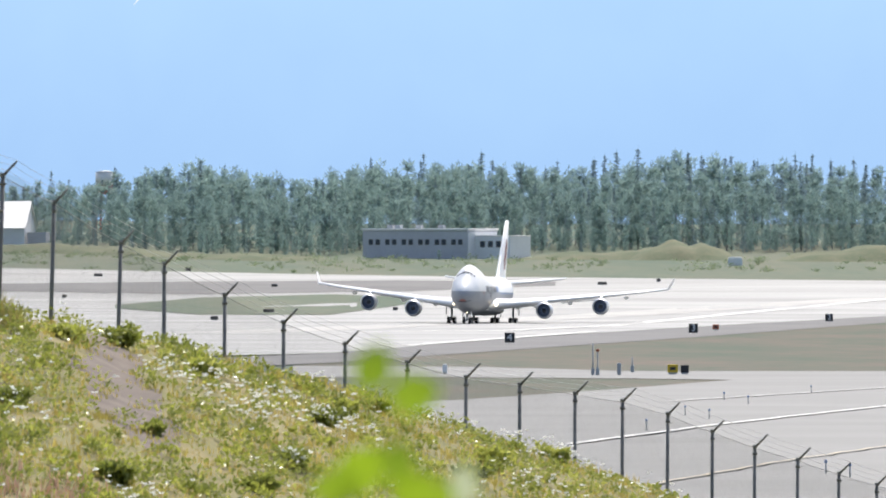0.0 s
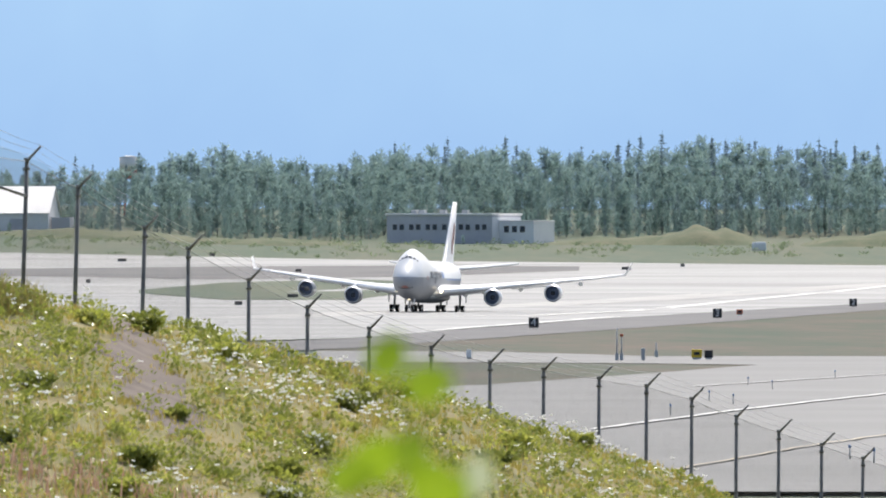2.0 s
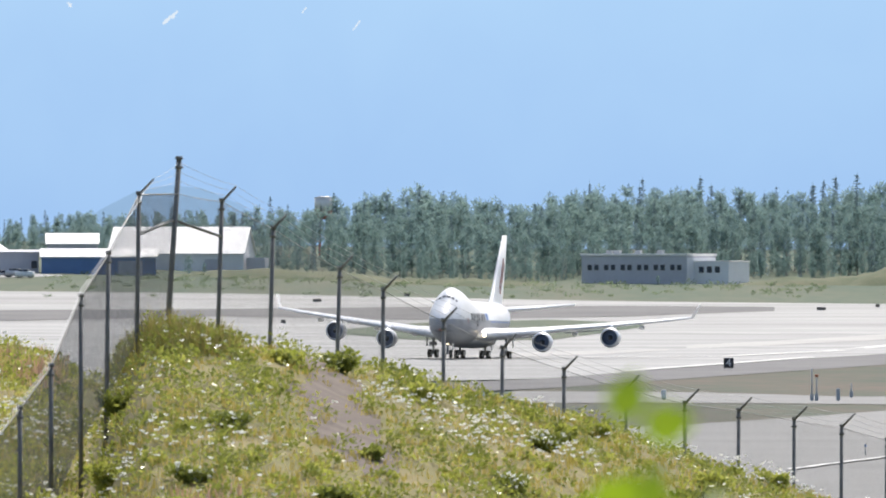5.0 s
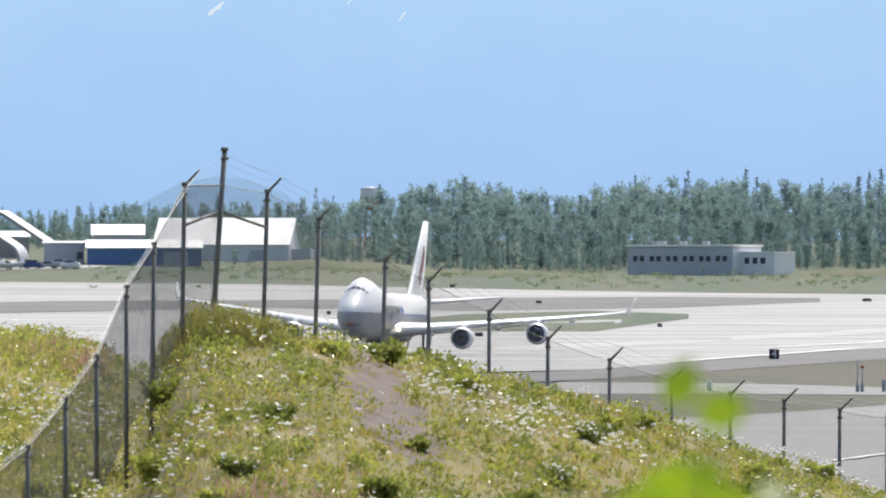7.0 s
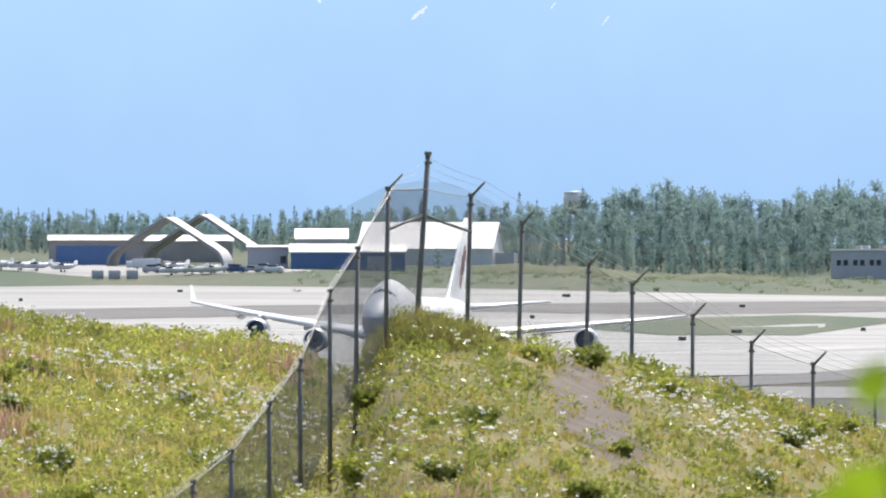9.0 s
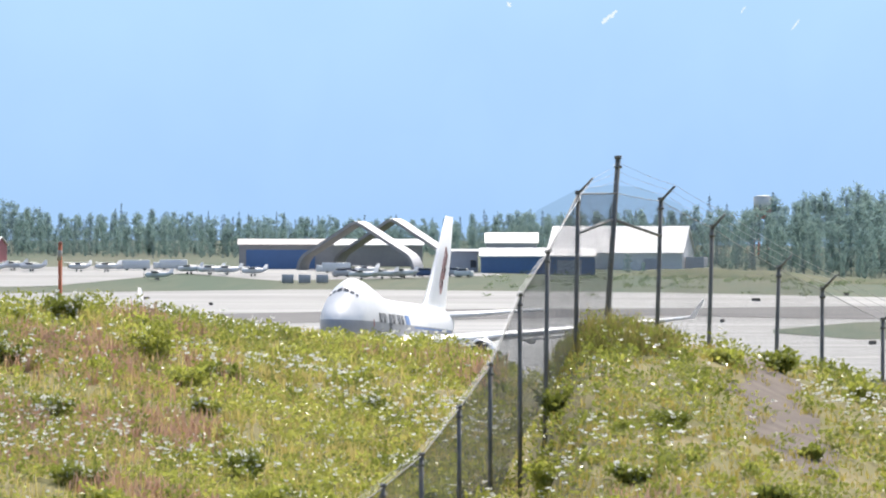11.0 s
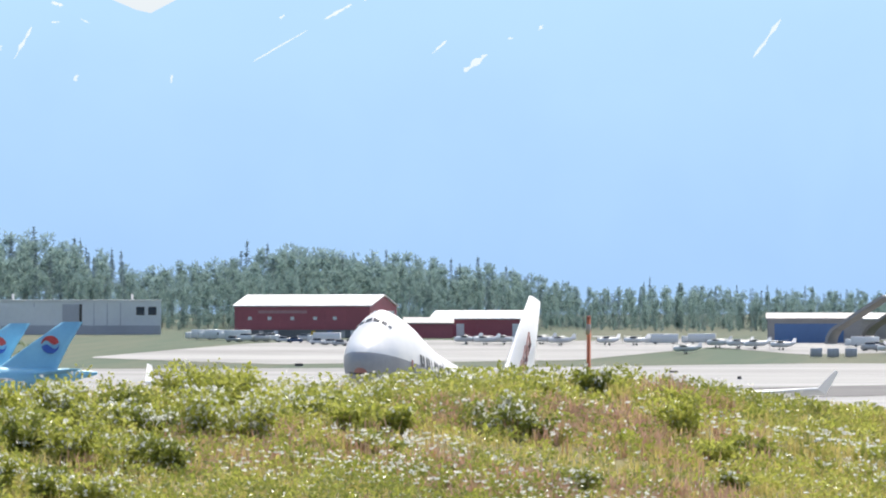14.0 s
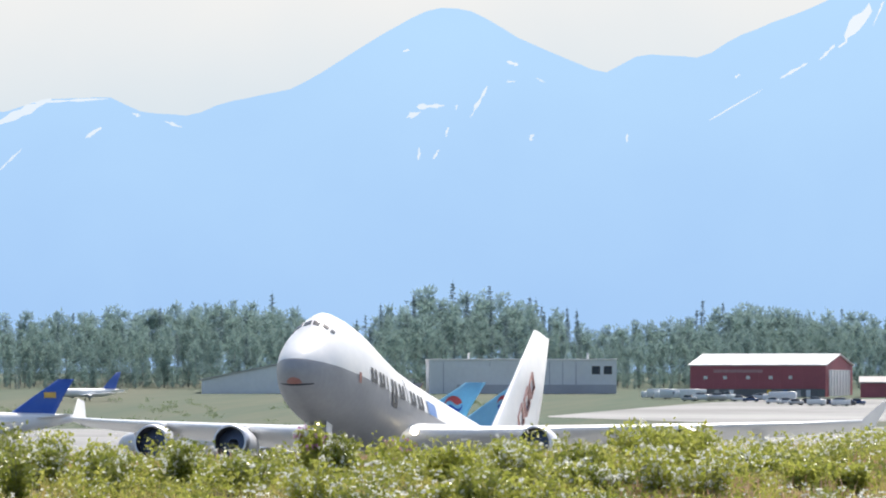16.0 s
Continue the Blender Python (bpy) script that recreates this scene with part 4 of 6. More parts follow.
b, w = shed("long_tan_building", -4.10, -3.62, 3150, 6.4, 1.6, 18, TAN, WHITEROOF, "long tan building with a white roof")
# great red hangar and the lower one beside it
b, w = shed("red_hangar", -7.455, -6.71, 3190, 9.6, 3.2, 34, REDWALL, WHITEROOF, "great red metal hangar with a white roof", -14)
for z in (3.2, 6.6):
    part("siding_band", boxed(0, -0.1, z, w, 0.16, 0.18), REDWALL, b, smooth=False)
o = part("end_door", boxed(w / 2 + 0.12, 17, 4.2, 0.25, 26, 8.2, 0.04), WHITEWALL, b, "white sliding end doors", smooth=False)
for k in range(7):
    part("door_rib", boxed(w / 2 + 0.3, 6 + k * 3.7, 4.2, 0.14, 0.25, 8.0), GREYWALL, o, smooth=False)
for x in (-16, -10, -3, 4, 10):
    part("small_window", boxed(x, -0.1, 6.0, 1.1, 0.2, 1.0), SIGNWHITE, b, smooth=False)
part("lower_cladding", boxed(0, -0.14, 1.3, w - 0.4, 0.2, 2.6), mat("dark_grey_cladding", (0.13, 0.13, 0.14), (0.2, 0.2, 0.2), 0.6, scale=0.3), b, "dark grey lower wall", smooth=False)
for x, m_ in ((-17, WHITEWALL), (-12.5, PALE), (-8, WHITEWALL), (3.5, SIGNYELLOW), (8.5, BLUEWALL), (12.5, PALE), (15.5, WHITEWALL)):
    part("side_door", boxed(x, -0.28, 1.15, 1.3, 0.12, 2.3, 0.03), m_, b, smooth=False)
part("sign_bar", boxed(-6, -0.15, 7.9, 15, 0.12, 0.9), mat("faded_sign", (0.50, 0.27, 0.29), None, 0.6, scale=1), b, smooth=False)
b, w = shed("low_red_hangar", -6.40, -5.90, 3200, 5.6, 2.3, 22, REDWALL, WHITEROOF, "low red hangar with a white roof", -10)
for x, dw in ((-9, 3.2), (-5, 2.4), (13, 4.5)):
    door(b, x, 0, dw, 4.2, WHITEWALL)
b, w = shed("red_lean_to", -6.535, -6.28, 3180, 4.6, 1.6, 12, REDWALL, TAN, "small red lean-to beside the hangar")
# long white building and the pale gabled hangar
b = building("white_terminal", -8.335, 3235, "long white flat-roofed building with a grey door", 3)
part("wall", boxed(0, 12, 5.2, 56.5, 24, 10.4, 0.05), WHITEWALL, b, smooth=False)
part("parapet", boxed(0, 12, 10.55, 57, 24.5, 0.5, 0.08), WHITEROOF, b, smooth=False)
door(b, -15, 0, 11, 8.6, WHITEWALL, ribs=5)
door(b, 1.0, 1.4, 5, 8, GREYWALL, label="tall grey roller door")
part("dark_slot", boxed(4.0, -0.1, 5.4, 0.8, 0.2, 8.0), BRONZE, b, smooth=False)
window_row(b, [22, 25.6], 7.4, 2.2, 2.2)
for x in (-24, -10, 8, 12, 16):
    part("downpipe", boxed(x, -0.12, 5.0, 0.22, 0.2, 9.6), GREYWALL, b, smooth=False)
part("low_wall", boxed(4, -1.2, 1.5, 48, 0.4, 3.0), GREYWALL, b, smooth=False)
for x in (-16, 20):
    part("vent_pipe", tube(bmesh.new(), (x, 8, 10.6), (x, 8, 12.6), 0.35), WHITEROOF, b)
b, w = shed("pale_gabled_hangar", -10.05, -8.92, 3235, 4.4, 6.4, 30, WHITEWALL, PALE, "pale grey gabled hangar with wide doors", 0, True)
door(b, -10, 0, 22, 4.3, WHITEWALL, ribs=4)
door(b, 12, 0, 14, 4.3, WHITEWALL, ribs=3)


UNDERSIDE_SHADE = mat("shaded_underside_grey", (0.36, 0.345, 0.335), (0.29, 0.28, 0.27), 0.7, scale=0.3)


def arch(name, az, d, span, h, label):
    """A bare pointed arch: straight rafters that bend down to the ground, a deep white box section."""
    p = spot(az, d)
    t = thing(name, label, "arch", "bare hangar arches", at=(p.x, p.y, p.z - 0.3), rz=-az - 26)
    path = []
    for k in range(7):
        a = math.pi * (1 - k / 6 * 0.30)
        path.append((-span / 2 + 5.5 + math.cos(a) * 5.5, math.sin(a) * 6.0 * (1 if k else 0)))
    path = path + [(-1.5, h - 0.7), (0, h - 0.1)]
    full = path + [(-x, z) for x, z in reversed(path[:-1])]
    for name_, pts in (("rafter", full[:9]), ("rafter", full[8:])):
        bm, rings = bmesh.new(), []
        for i, (x, z) in enumerate(pts):
            a, c = pts[max(0, i - 1)], pts[min(len(pts) - 1, i + 1)]
            tx, tz = c[0] - a[0], c[1] - a[1]
            L = math.hypot(tx, tz)
            nx, nz = -tz / L * 0.55, tx / L * 0.55
            rings.append([bm.verts.new((x + s * nx * 0.8, y, z + s * nz * 0.8)) for s, y in ((1, -3.2), (1, 3.2), (-1, 3.2), (-1, -3.2))])
        for r0, r1 in zip(rings, rings[1:]):
            for k in range(4):
                bm.faces.new([r0[k], r0[(k + 1) % 4], r1[(k + 1) % 4], r1[k]])
        bm.faces.new(rings[0])
        bm.faces.new(rings[-1])
        bmesh.ops.recalc_face_normals(bm, faces=bm.faces)
        o = part(name_, bm, WHITEROOF, t, smooth=False)
        o.data.materials.append(UNDERSIDE_SHADE)
        # faces not turned upward take a darker colour, painting the underside's shade
        for q in o.data.polygons:
            q.material_index = 0 if q.normal.z > 0.2 else 1
    return t


arch("hangar_arch", -3.955, 3090, 37, 14.2, "bare white pointed hangar arch over parked aircraft")
arch("hangar_arch", -3.765, 3125, 37, 14.4, "bare white pointed hangar arch over parked aircraft")

# water tower
p = spot(-1.802, 3420)
t = thing("water_tower", "white water tank on a red steel tower", "water tower", at=p)
top = EYE_Z + 3420 * 0.0073 - p.z
part("tank", tube(bmesh.new(), (0, 0, top - 4.6), (0, 0, top - 0.5), 3.1, 3.1, 20), WHITEROOF, t)
part("tank_roof", tube(bmesh.new(), (0, 0, top - 0.5), (0, 0, top), 3.2, 1.2, 20), WHITEROOF, t)
part("skirt", tube(bmesh.new(), (0, 0, top - 7.5), (0, 0, top - 4.6), 2.7, 2.9, 20), REDPAINT, t, "faded red skirt")
for k in range(6):
    a = k * math.pi / 3
    part("leg", tube(bmesh.new(), (3 * math.cos(a), 3 * math.sin(a), 0), (2.6 * math.cos(a), 2.6 * math.sin(a), top - 6), 0.25), REDPAINT, t)

# earth banks on the far side of the field
BANK = mat("dry_earth_bank", (0.125, 0.125, 0.070), (0.065, 0.090, 0.042), 0.95, scale=0.12, bump=0.4)


def bank(name, az, d, w, depth, h, seed, label):
    P = np.zeros((13, 41, 3))
    for i in range(13):
        for k in range(41):
            u, v = k / 20 - 1, i / 6 - 1
            x, y = u * w / 2, v * depth / 2
            q = max(0, 1 - u * u) * max(0, 1 - v * v)
            c, s = math.cos(radians(az)), math.sin(radians(az))
            X, Y = d * s + x * c + y * s, d * c - x * s + y * c
            P[i, k] = (X, Y, float(ground_z(X, Y)) - 0.4 + h * q ** 0.8 * (1 + 0.35 * noise.noise((u * 3 + seed, v * 2, 0))))
    return structure(name, grid_mesh(name, P, BANK), label, "bank")


bank("earth_bank", 1.27, 3080, 32, 50, 5.2, 1, "rounded bank of dry earth and grass")
bank("earth_bank", 0.95, 3080, 62, 40, 2.6, 2, "long low bank of brown earth")
bank("earth_bank", 2.45, 3060, 74, 50, 4.6, 3, "wide grassy bank at the field's edge")
bank("earth_bank", -2.0, 3090, 70, 40, 2.6, 4, "low grassy bank before the woods")
bank("earth_bank", -1.1, 3060, 60, 30, 2.0, 5, "low grassy bank before the woods")


# ---- things on the airfield ----
def letters(body, size, material, parent, at, name="digit"):
    cu = bpy.data.curves.new(name, "FONT")
    cu.body, cu.size, cu.extrude, cu.align_x, cu.align_y = body, size, 0.012, "CENTER", "CENTER"
    ob = new(name, cu)
    me = bpy.data.meshes.new_from_object(ob)
    bpy.data.objects.remove(ob)
    me.materials.clear()
    me.materials.append(material)
    o = part(name, me, None, parent)
    o.matrix_local = pose(*at, 90, 0, 0)
    return o


for az, e, digit, s in ((0.356, -.00895, "4", 1.25), (1.336, -.0080, "3", 1.35), (2.06, -.0069, "2", 1.35)):
    d = reach(az, e)
    p = spot(az, d, 0.12)
    t = thing("distance_sign", "black runway distance sign with a white " + digit, "sign", "runway distance signs", at=p, rz=-az)
    part("board", boxed(0, 0, 0.2 + s / 2, s, 0.22, s, 0.03), SIGNBLACK, t, smooth=False)
    for x in (-0.4, 0.4):
        part("leg", tube(bmesh.new(), (x, 0, 0), (x, 0, 0.25), 0.05), GREY, t)
    letters(digit, s * 1.05, SIGNWHITE, t, (0, -0.125, 0.2 + s / 2))
for az, e, w, h, m, nm, lb in ((1.455, -.0076, 1.0, 0.75, ORANGE, "guidance_sign", "small orange runway guidance sign"), (1.226, -.0118, 0.75, 0.6, SIGNYELLOW, "guidance_sign", "yellow taxiway guidance sign"),
                               (1.29, -.0118, 0.6, 0.55, SIGNBLACK, "guidance_sign", "black taxiway guidance sign"), (0.94, -.0119, 0.28, 0.75, GREY, "utility_box", "narrow grey utility box on the grass"), (0.01, -.0118, 0.35, 0.6, WHITEWALL, "utility_box", "small white utility box on the grass")):
    d = reach(az, e)
    t = thing(nm, lb, "sign" if "sign" in nm else "box", at=spot(az, d, 0.1), rz=-az)
    part("board", boxed(0, 0, 0.12 + h / 2, w, 0.25, h, 0.03), m, t, smooth=False)
    part("base", boxed(0, 0, 0.06, w * 0.8, 0.2, 0.14), GREY, t, smooth=False)
    if m in (ORANGE, SIGNYELLOW):
        part("mark_bar", boxed(0, -0.135, 0.12 + h / 2, w * 0.55, 0.02, h * 0.35), SIGNBLACK, t, smooth=False)
for az, e, h, label in ((0.80, -.0119, 2.4, "slim grey mast beside the taxiway"), (0.825, -.0119, 1.8, "short mast with a red obstruction light"), (1.01, -.0116, 1.2, "thin grey marker mast on the grass")):
    d = reach(az, e)
    t = thing("mast", label, "mast", at=spot(az, d), rz=-az)
    part("pole", tube(bmesh.new(), (0, 0, 0), (0, 0, h), 0.06, 0.035), GREY, t)
    part("foot", boxed(0, 0, 0.3, 0.25, 0.2, 0.6, 0.03), GREY, t, smooth=False)
    if h == 1.8:
        part("red_lamp", tube(bmesh.new(), (0, 0, h), (0, 0, h + 0.18), 0.12), ORANGE, t)
p = spot(1.559, 2975)
t = thing("equipment_hut", "small white equipment hut on the grass", "hut", at=p, rz=-1.56)
part("body", boxed(0, 0, 1.0, 4.0, 2.4, 2.0, 0.08), WHITEWALL, t, smooth=False)
part("roof", boxed(0, 0, 2.15, 3.6, 2.0, 0.5, 0.15), WHITEROOF, t, smooth=False)
for k, (az, e) in enumerate(((-1.84, -.0026), (-2.02, -.0046), (-1.22, -.0067), (-0.93, -.0060), (-0.255, -.0058), (-1.36, -.0021), (-5.1, -.0025), (-4.75, -.0030), (-0.9, -.0036), (0.85, -.0034), (1.15, -.0031), (-3.9, -.0022), (-7.1, -.0018), (-6.2, -.0032))):
    d = reach(az, e)
    t = thing("edge_light_housing", "small dark housing of a runway light", "runway light", "runway light housings", at=spot(az, d, 0.12), rz=-az)
    part("housing", boxed(0, 0, 0.4, (2.2, 1.0, 1.4)[k % 3], 0.6, 0.8, 0.12), BRONZE, t, smooth=False)
    part("base", boxed(0, 0, 0.04, (2.5, 1.3, 1.7)[k % 3], 0.9, 0.1), GREY, t, smooth=False)
for k in range(17):
    az, e = -0.0 + (k * 0.618 % 1) * 2.3, -(0.0126 + (k * 0.37 % 1) * 0.0095)
    if e < -0.0135 and az > 0.55 + (-e - 0.0126) * 90:
        d = reach(az, e)
        t = thing("taxiway_light", "thin taxiway edge light on a stake", "taxiway light", "taxiway edge lights", at=spot(az, d, 0.12))
        part("stake", tube(bmesh.new(), (0, 0, 0), (0, 0, 0.36), 0.025), GREY, t)
        part("lamp", tube(bmesh.new(), (0, 0, 0.36), (0, 0, 0.46), 0.05, 0.035), BLUEWALL, t)


def stripe(name, pts, width, material, label):
    """A painted line through (azimuth, slope) points of the pavement."""
    P = []
    n = 40
    aa = np.linspace(pts[0][0], pts[-1][0], n)
    ee = np.interp(aa, [p[0] for p in pts], [p[1] for p in pts])
    ps = [spot(a, reach(a, e), 0.19 if width < 10 else 0.16) for a, e in zip(aa, ee)]
    rows = [[], []]
    for i, p in enumerate(ps):
        t = (ps[min(n - 1, i + 1)] - ps[max(0, i - 1)]).normalized()
        s = Vector((-t.y, t.x, 0)) * width / 2
        rows[0].append(p + s)
        rows[1].append(p - s)
    return structure(name, grid_mesh(name, np.array(rows), material), label, "line")


LINE_F = mat("worn_line_paint", (0.34, 0.34, 0.33), (0.22, 0.22, 0.21), 0.6, scale=0.3)
stripe("white_line", [(0.68, -.01863), (1.5, -.01665), (2.6, -.0145)], 0.4, LINE_W, "white painted edge line")
stripe("white_line", [(1.2, -.0145), (2.6, -.0129)], 0.45, LINE_F, "faint white painted line")
stripe("yellow_line", [(1.0, -.0229), (1.8, -.0203), (2.6, -.0182)], 0.22, LINE_Y, "yellow taxiway guide line")
stripe("white_line", [(-0.6, -.0078), (0.35, -.0077), (0.92, -.0072), (1.5, -.0062), (2.5, -.0045)], 3.0, LINE_W, "white painted runway edge line")
stripe("white_line", [(-0.2, -.0091), (0.35, -.0084), (0.8, -.0078)], 2.0, LINE_W, "white painted runway edge line")
RUBBER = mat("rubber_streaked_concrete", (0.20, 0.20, 0.195), (0.29, 0.285, 0.27), 0.6, scale=0.05, stretch=(0.2, 1, 1))
stripe("tyre_marks", [(-1.2, -.0079), (-0.6, -.0075), (0.1, -.0069), (0.9, -.0062), (1.6, -.0054), (2.4, -.0046)], 16.0, RUBBER, "dark rubber marks along the runway's middle")
for nm, near, far, m in (("asphalt_strip", [(-5.2, -.0050), (-3.5, -.0044), (-2.36, -.0040), (-1.3, -.0043), (-0.2, -.0040), (0.6, -.0035)], [(-5.2, -.0040), (-3.5, -.0034), (-2.36, -.0033), (-1.3, -.0031), (-0.2, -.0030), (0.6, -.0031)], ASPHALT),
                         ("grass_island", [(-1.75, -.0056), (-1.3, -.0062), (-0.6, -.0062), (-0.1, -.0050)], [(-1.75, -.0053), (-1.3, -.0046), (-0.6, -.0043), (-0.1, -.0046)], GRASS),
                         ("asphalt_strip", [(-12.5, -.0072), (-6.4, -.0060), (-4.9, -.0056)], [(-12.5, -.0058), (-6.4, -.0046), (-4.9, -.0048)], ASPHALT)):
    band(nm, near, far, m, "dark asphalt strip between pavements" if "asphalt" in nm else "grass island between the pavements", "strip", 0.2, rows=8)
band("parking_apron", [(-8.2, -.0010), (-7.2, -.0016), (-5.6, -.0012), (-4.9, .0), (-4.4, -.0007), (-3.6, -.0004), (-3.2, -.0002)], [(-8.2, -.0009), (-7.4, .0003), (-6.9, .0007), (-5.6, .0006), (-4.9, .0008), (-4.4, .0005), (-3.6, .0003), (-3.2, -.0001)], CONCRETE, "pale parking apron before the hangars", "apron", 0.1, rows=6)


# ---- parked aircraft and vehicles ----
SKYBLUE = mat("light_blue_aircraft_paint", (0.28, 0.60, 0.78), (0.24, 0.54, 0.72), 0.35, scale=0.2)
ROYAL = mat("royal_blue_paint", (0.03, 0.10, 0.42), (0.04, 0.12, 0.45), 0.35, scale=0.3)
FINGREY = mat("fin_grey_paint", (0.33, 0.32, 0.33), None, 0.4, scale=0.3)
FINGOLD = mat("fin_gold_paint", (0.68, 0.44, 0.10), None, 0.4, scale=0.3)
FINRED = mat("fin_dark_red_paint", (0.30, 0.05, 0.06), None, 0.4, scale=0.3)
FINNAVY = mat("fin_navy_paint", (0.05, 0.06, 0.20), None, 0.4, scale=0.3)
DISCRED = mat("disc_red_paint", (0.60, 0.07, 0.07), None, 0.4, scale=0.3)


def hull(name, length, r, zc, material):
    v, f = lathe([(0, 0.02), (length * .015, r * .45), (length * .05, r * .8), (length * .1, r), (length * .68, r), (length * .82, r * .72), (length * .93, r * .38), (length, r * .1)], 24)
    return mesh_of(name, [(x, y, z + zc + max(0, x / length - .7) * r * 1.8) for x, y, z in v], f, material, smooth=True)


def parked_jet(az, d, length, heading, body_mat, fin_mat, label, fin_h, gear=2.0, bands=None, disc=False, emblem=None, engines=2):
    """A parked airliner, nose towards -x; origin on the ground under its tail."""
    t = thing("parked_airliner", label, "airplane", "parked airliners", at=spot(az, d, 0.1), rz=-az + heading)
    r = length * 0.048
    zc = gear + r
    k = length / 70.0
    o = part("fuselage", hull("fuselage", length, r, zc, body_mat), None, t)
    o.location = (-length * 0.9, 0, 0)
    zt = zc + r * 0.8
    span = [(zt - 0.4, -length * .23, length * .20, .7), (zt + fin_h * .5, -length * .118, length * .128, .7), (zt + fin_h, -length * .01, length * .065, .7)]
    fin_o = part("fin", foil_mesh("fin", [(z, le, ch, 0, th) for z, le, ch, th in span], fin_mat, True), None, t)
    if bands:
        # slanting colour fields on both faces of the fin
        for m, lo, hi in bands:
            for side in (1, -1):
                v = []
                for frac in (lo, hi):
                    for u in (0.0, 1.0):
                        z = zt + fin_h * min(1, max(0, frac + (0.28 * u if 0 < frac < 1 else 0)))
                        le, ch = [float(np.interp(z, [s[0] for s in span], [s[i] for s in span])) for i in (1, 2)]
                        v.append((le + ch * (0.05 + 0.93 * u), side * (ch * 0.052 + 0.05), z))
                v += [(a, b_ * 0.6, c) for a, b_, c in v]
                part("fin_field", mesh_of("fin_field", v, [[0, 1, 3, 2], [6, 7, 5, 4], [0, 2, 6, 4], [1, 5, 7, 3], [2, 3, 7, 6], [0, 4, 5, 1]], m), None, fin_o)
    if disc:
        for side in (1, -1):
            z = zt + fin_h * .52
            le, ch = [float(np.interp(z, [s[0] for s in span], [s[i] for s in span])) for i in (1, 2)]
            cx, rr, y = le + ch * 0.52, fin_h * 0.19, side * (ch * 0.052 + 0.06)
            for m, a0, a1 in ((DISCRED, 0.25, math.pi + 0.0), (ROYAL, math.pi + 0.25, 2 * math.pi)):
                n = 14
                v = [(cx + rr * math.cos(a0 + (a1 - a0) * q / n), y, z + rr * math.sin(a0 + (a1 - a0) * q / n)) for q in range(n + 1)]
                # the S-shaped boundary between the two halves
                e0, e1 = v[-1], v[0]
                for q in range(1, 8):
                    w = q / 8
                    bx, bz = e0[0] + (e1[0] - e0[0]) * w, e0[2] + (e1[2] - e0[2]) * w
                    v.append((bx, y, bz + rr * 0.32 * math.sin(w * 2 * math.pi) * (1 if m is DISCRED else -1) + (0.1 if m is DISCRED else -0.1) * rr))
                n2 = len(v)
                v += [(a, b_ * 0.7, c) for a, b_, c in v]
                f = [list(range(n2)), list(range(2 * n2 - 1, n2 - 1, -1))] + [[q, (q + 1) % n2, n2 + (q + 1) % n2, n2 + q] for q in range(n2)]
                part("emblem", mesh_of("emblem", v, f, m), None, fin_o)
    if emblem:
        for side in (1, -1):
            z = zt + fin_h * .55
            le, ch = [float(np.interp(z, [s[0] for s in span], [s[i] for s in span])) for i in (1, 2)]
            part("emblem", boxed(le + ch * .5, side * (ch * .052 + .05), z, ch * .42, 0.06, fin_h * .16, 0.02), emblem, fin_o, smooth=False)
    for side in (1, -1):
        part("tailplane", foil_mesh("tailplane", [(side * y * k, x * k, c * k, zc + z * k, .9) for y, x, c, z in ((0.6, -9, 8.5, 1.5), (11, 0, 3, 2.7))], body_mat), None, t)
        part("wing", foil_mesh("wing", [(side * y * k, x * k, c * k, zc + z * k, 1) for y, x, c, z in ((0, -42, 15, -2.2), (12, -33, 9, -1.2), (30, -17, 4, 0.6))], WHITE), None, t)
        for y, x in ((11.5, -36), (20.5, -27))[:engines // 2]:
            v, f = lathe([(0, 1.2), (0.5, 1.45), (2.5, 1.4), (4.2, 0.9), (5.4, 0.2)], 16)
            e = part("engine", mesh_of("engine", [(a * k, b_ * k, c * k) for a, b_, c in v], f, GREY, smooth=True), None, t)
            e.location = (x * k - 2 * k, side * y * k, zc - 2.9 * k)
    for x, y in ((-length * .78, 0), (-length * .42, 3 * k), (-length * .42, -3 * k)):
        g = part("landing_gear", tube(bmesh.new(), (x, y, 0.3), (x, y, zc - r * .7), 0.2 * k + .05), GREY, t)
        w = part("wheel", wheel_mesh(0.6 * k + .1, 0.9 * k), None, g)
        w.location = (x, y, 0.6 * k + .1)
    return t


BANDS = [(FINGREY, 0.62, 1.0), (FINGOLD, 0.30, 0.62), (FINNAVY, 0.06, 0.30)]
parked_jet(-8.345, 2235, 66, 4, SKYBLUE, SKYBLUE, "parked light blue jumbo with a red-blue disc on its fin", 9.9, 2.4, disc=True, engines=4)
parked_jet(-8.625, 2245, 66, 4, SKYBLUE, SKYBLUE, "parked light blue jumbo with a red-blue disc on its fin", 9.7, 2.3, disc=True, engines=4)
parked_jet(-8.96, 2215, 66, 4, WHITE, FINRED, "parked white jumbo with a grey, gold and dark red fin", 9.8, 2.1, bands=BANDS, engines=4)
parked_jet(-10.80, 2600, 58, 4, WHITE, ROYAL, "parked white airliner with a royal blue fin and gold emblem", 8.6, 2.4, emblem=FINGOLD)
parked_jet(-10.50, 3130, 26, 38, WHITE, ROYAL, "small white airliner with a blue fin on far grass", 5.0, 1.0)


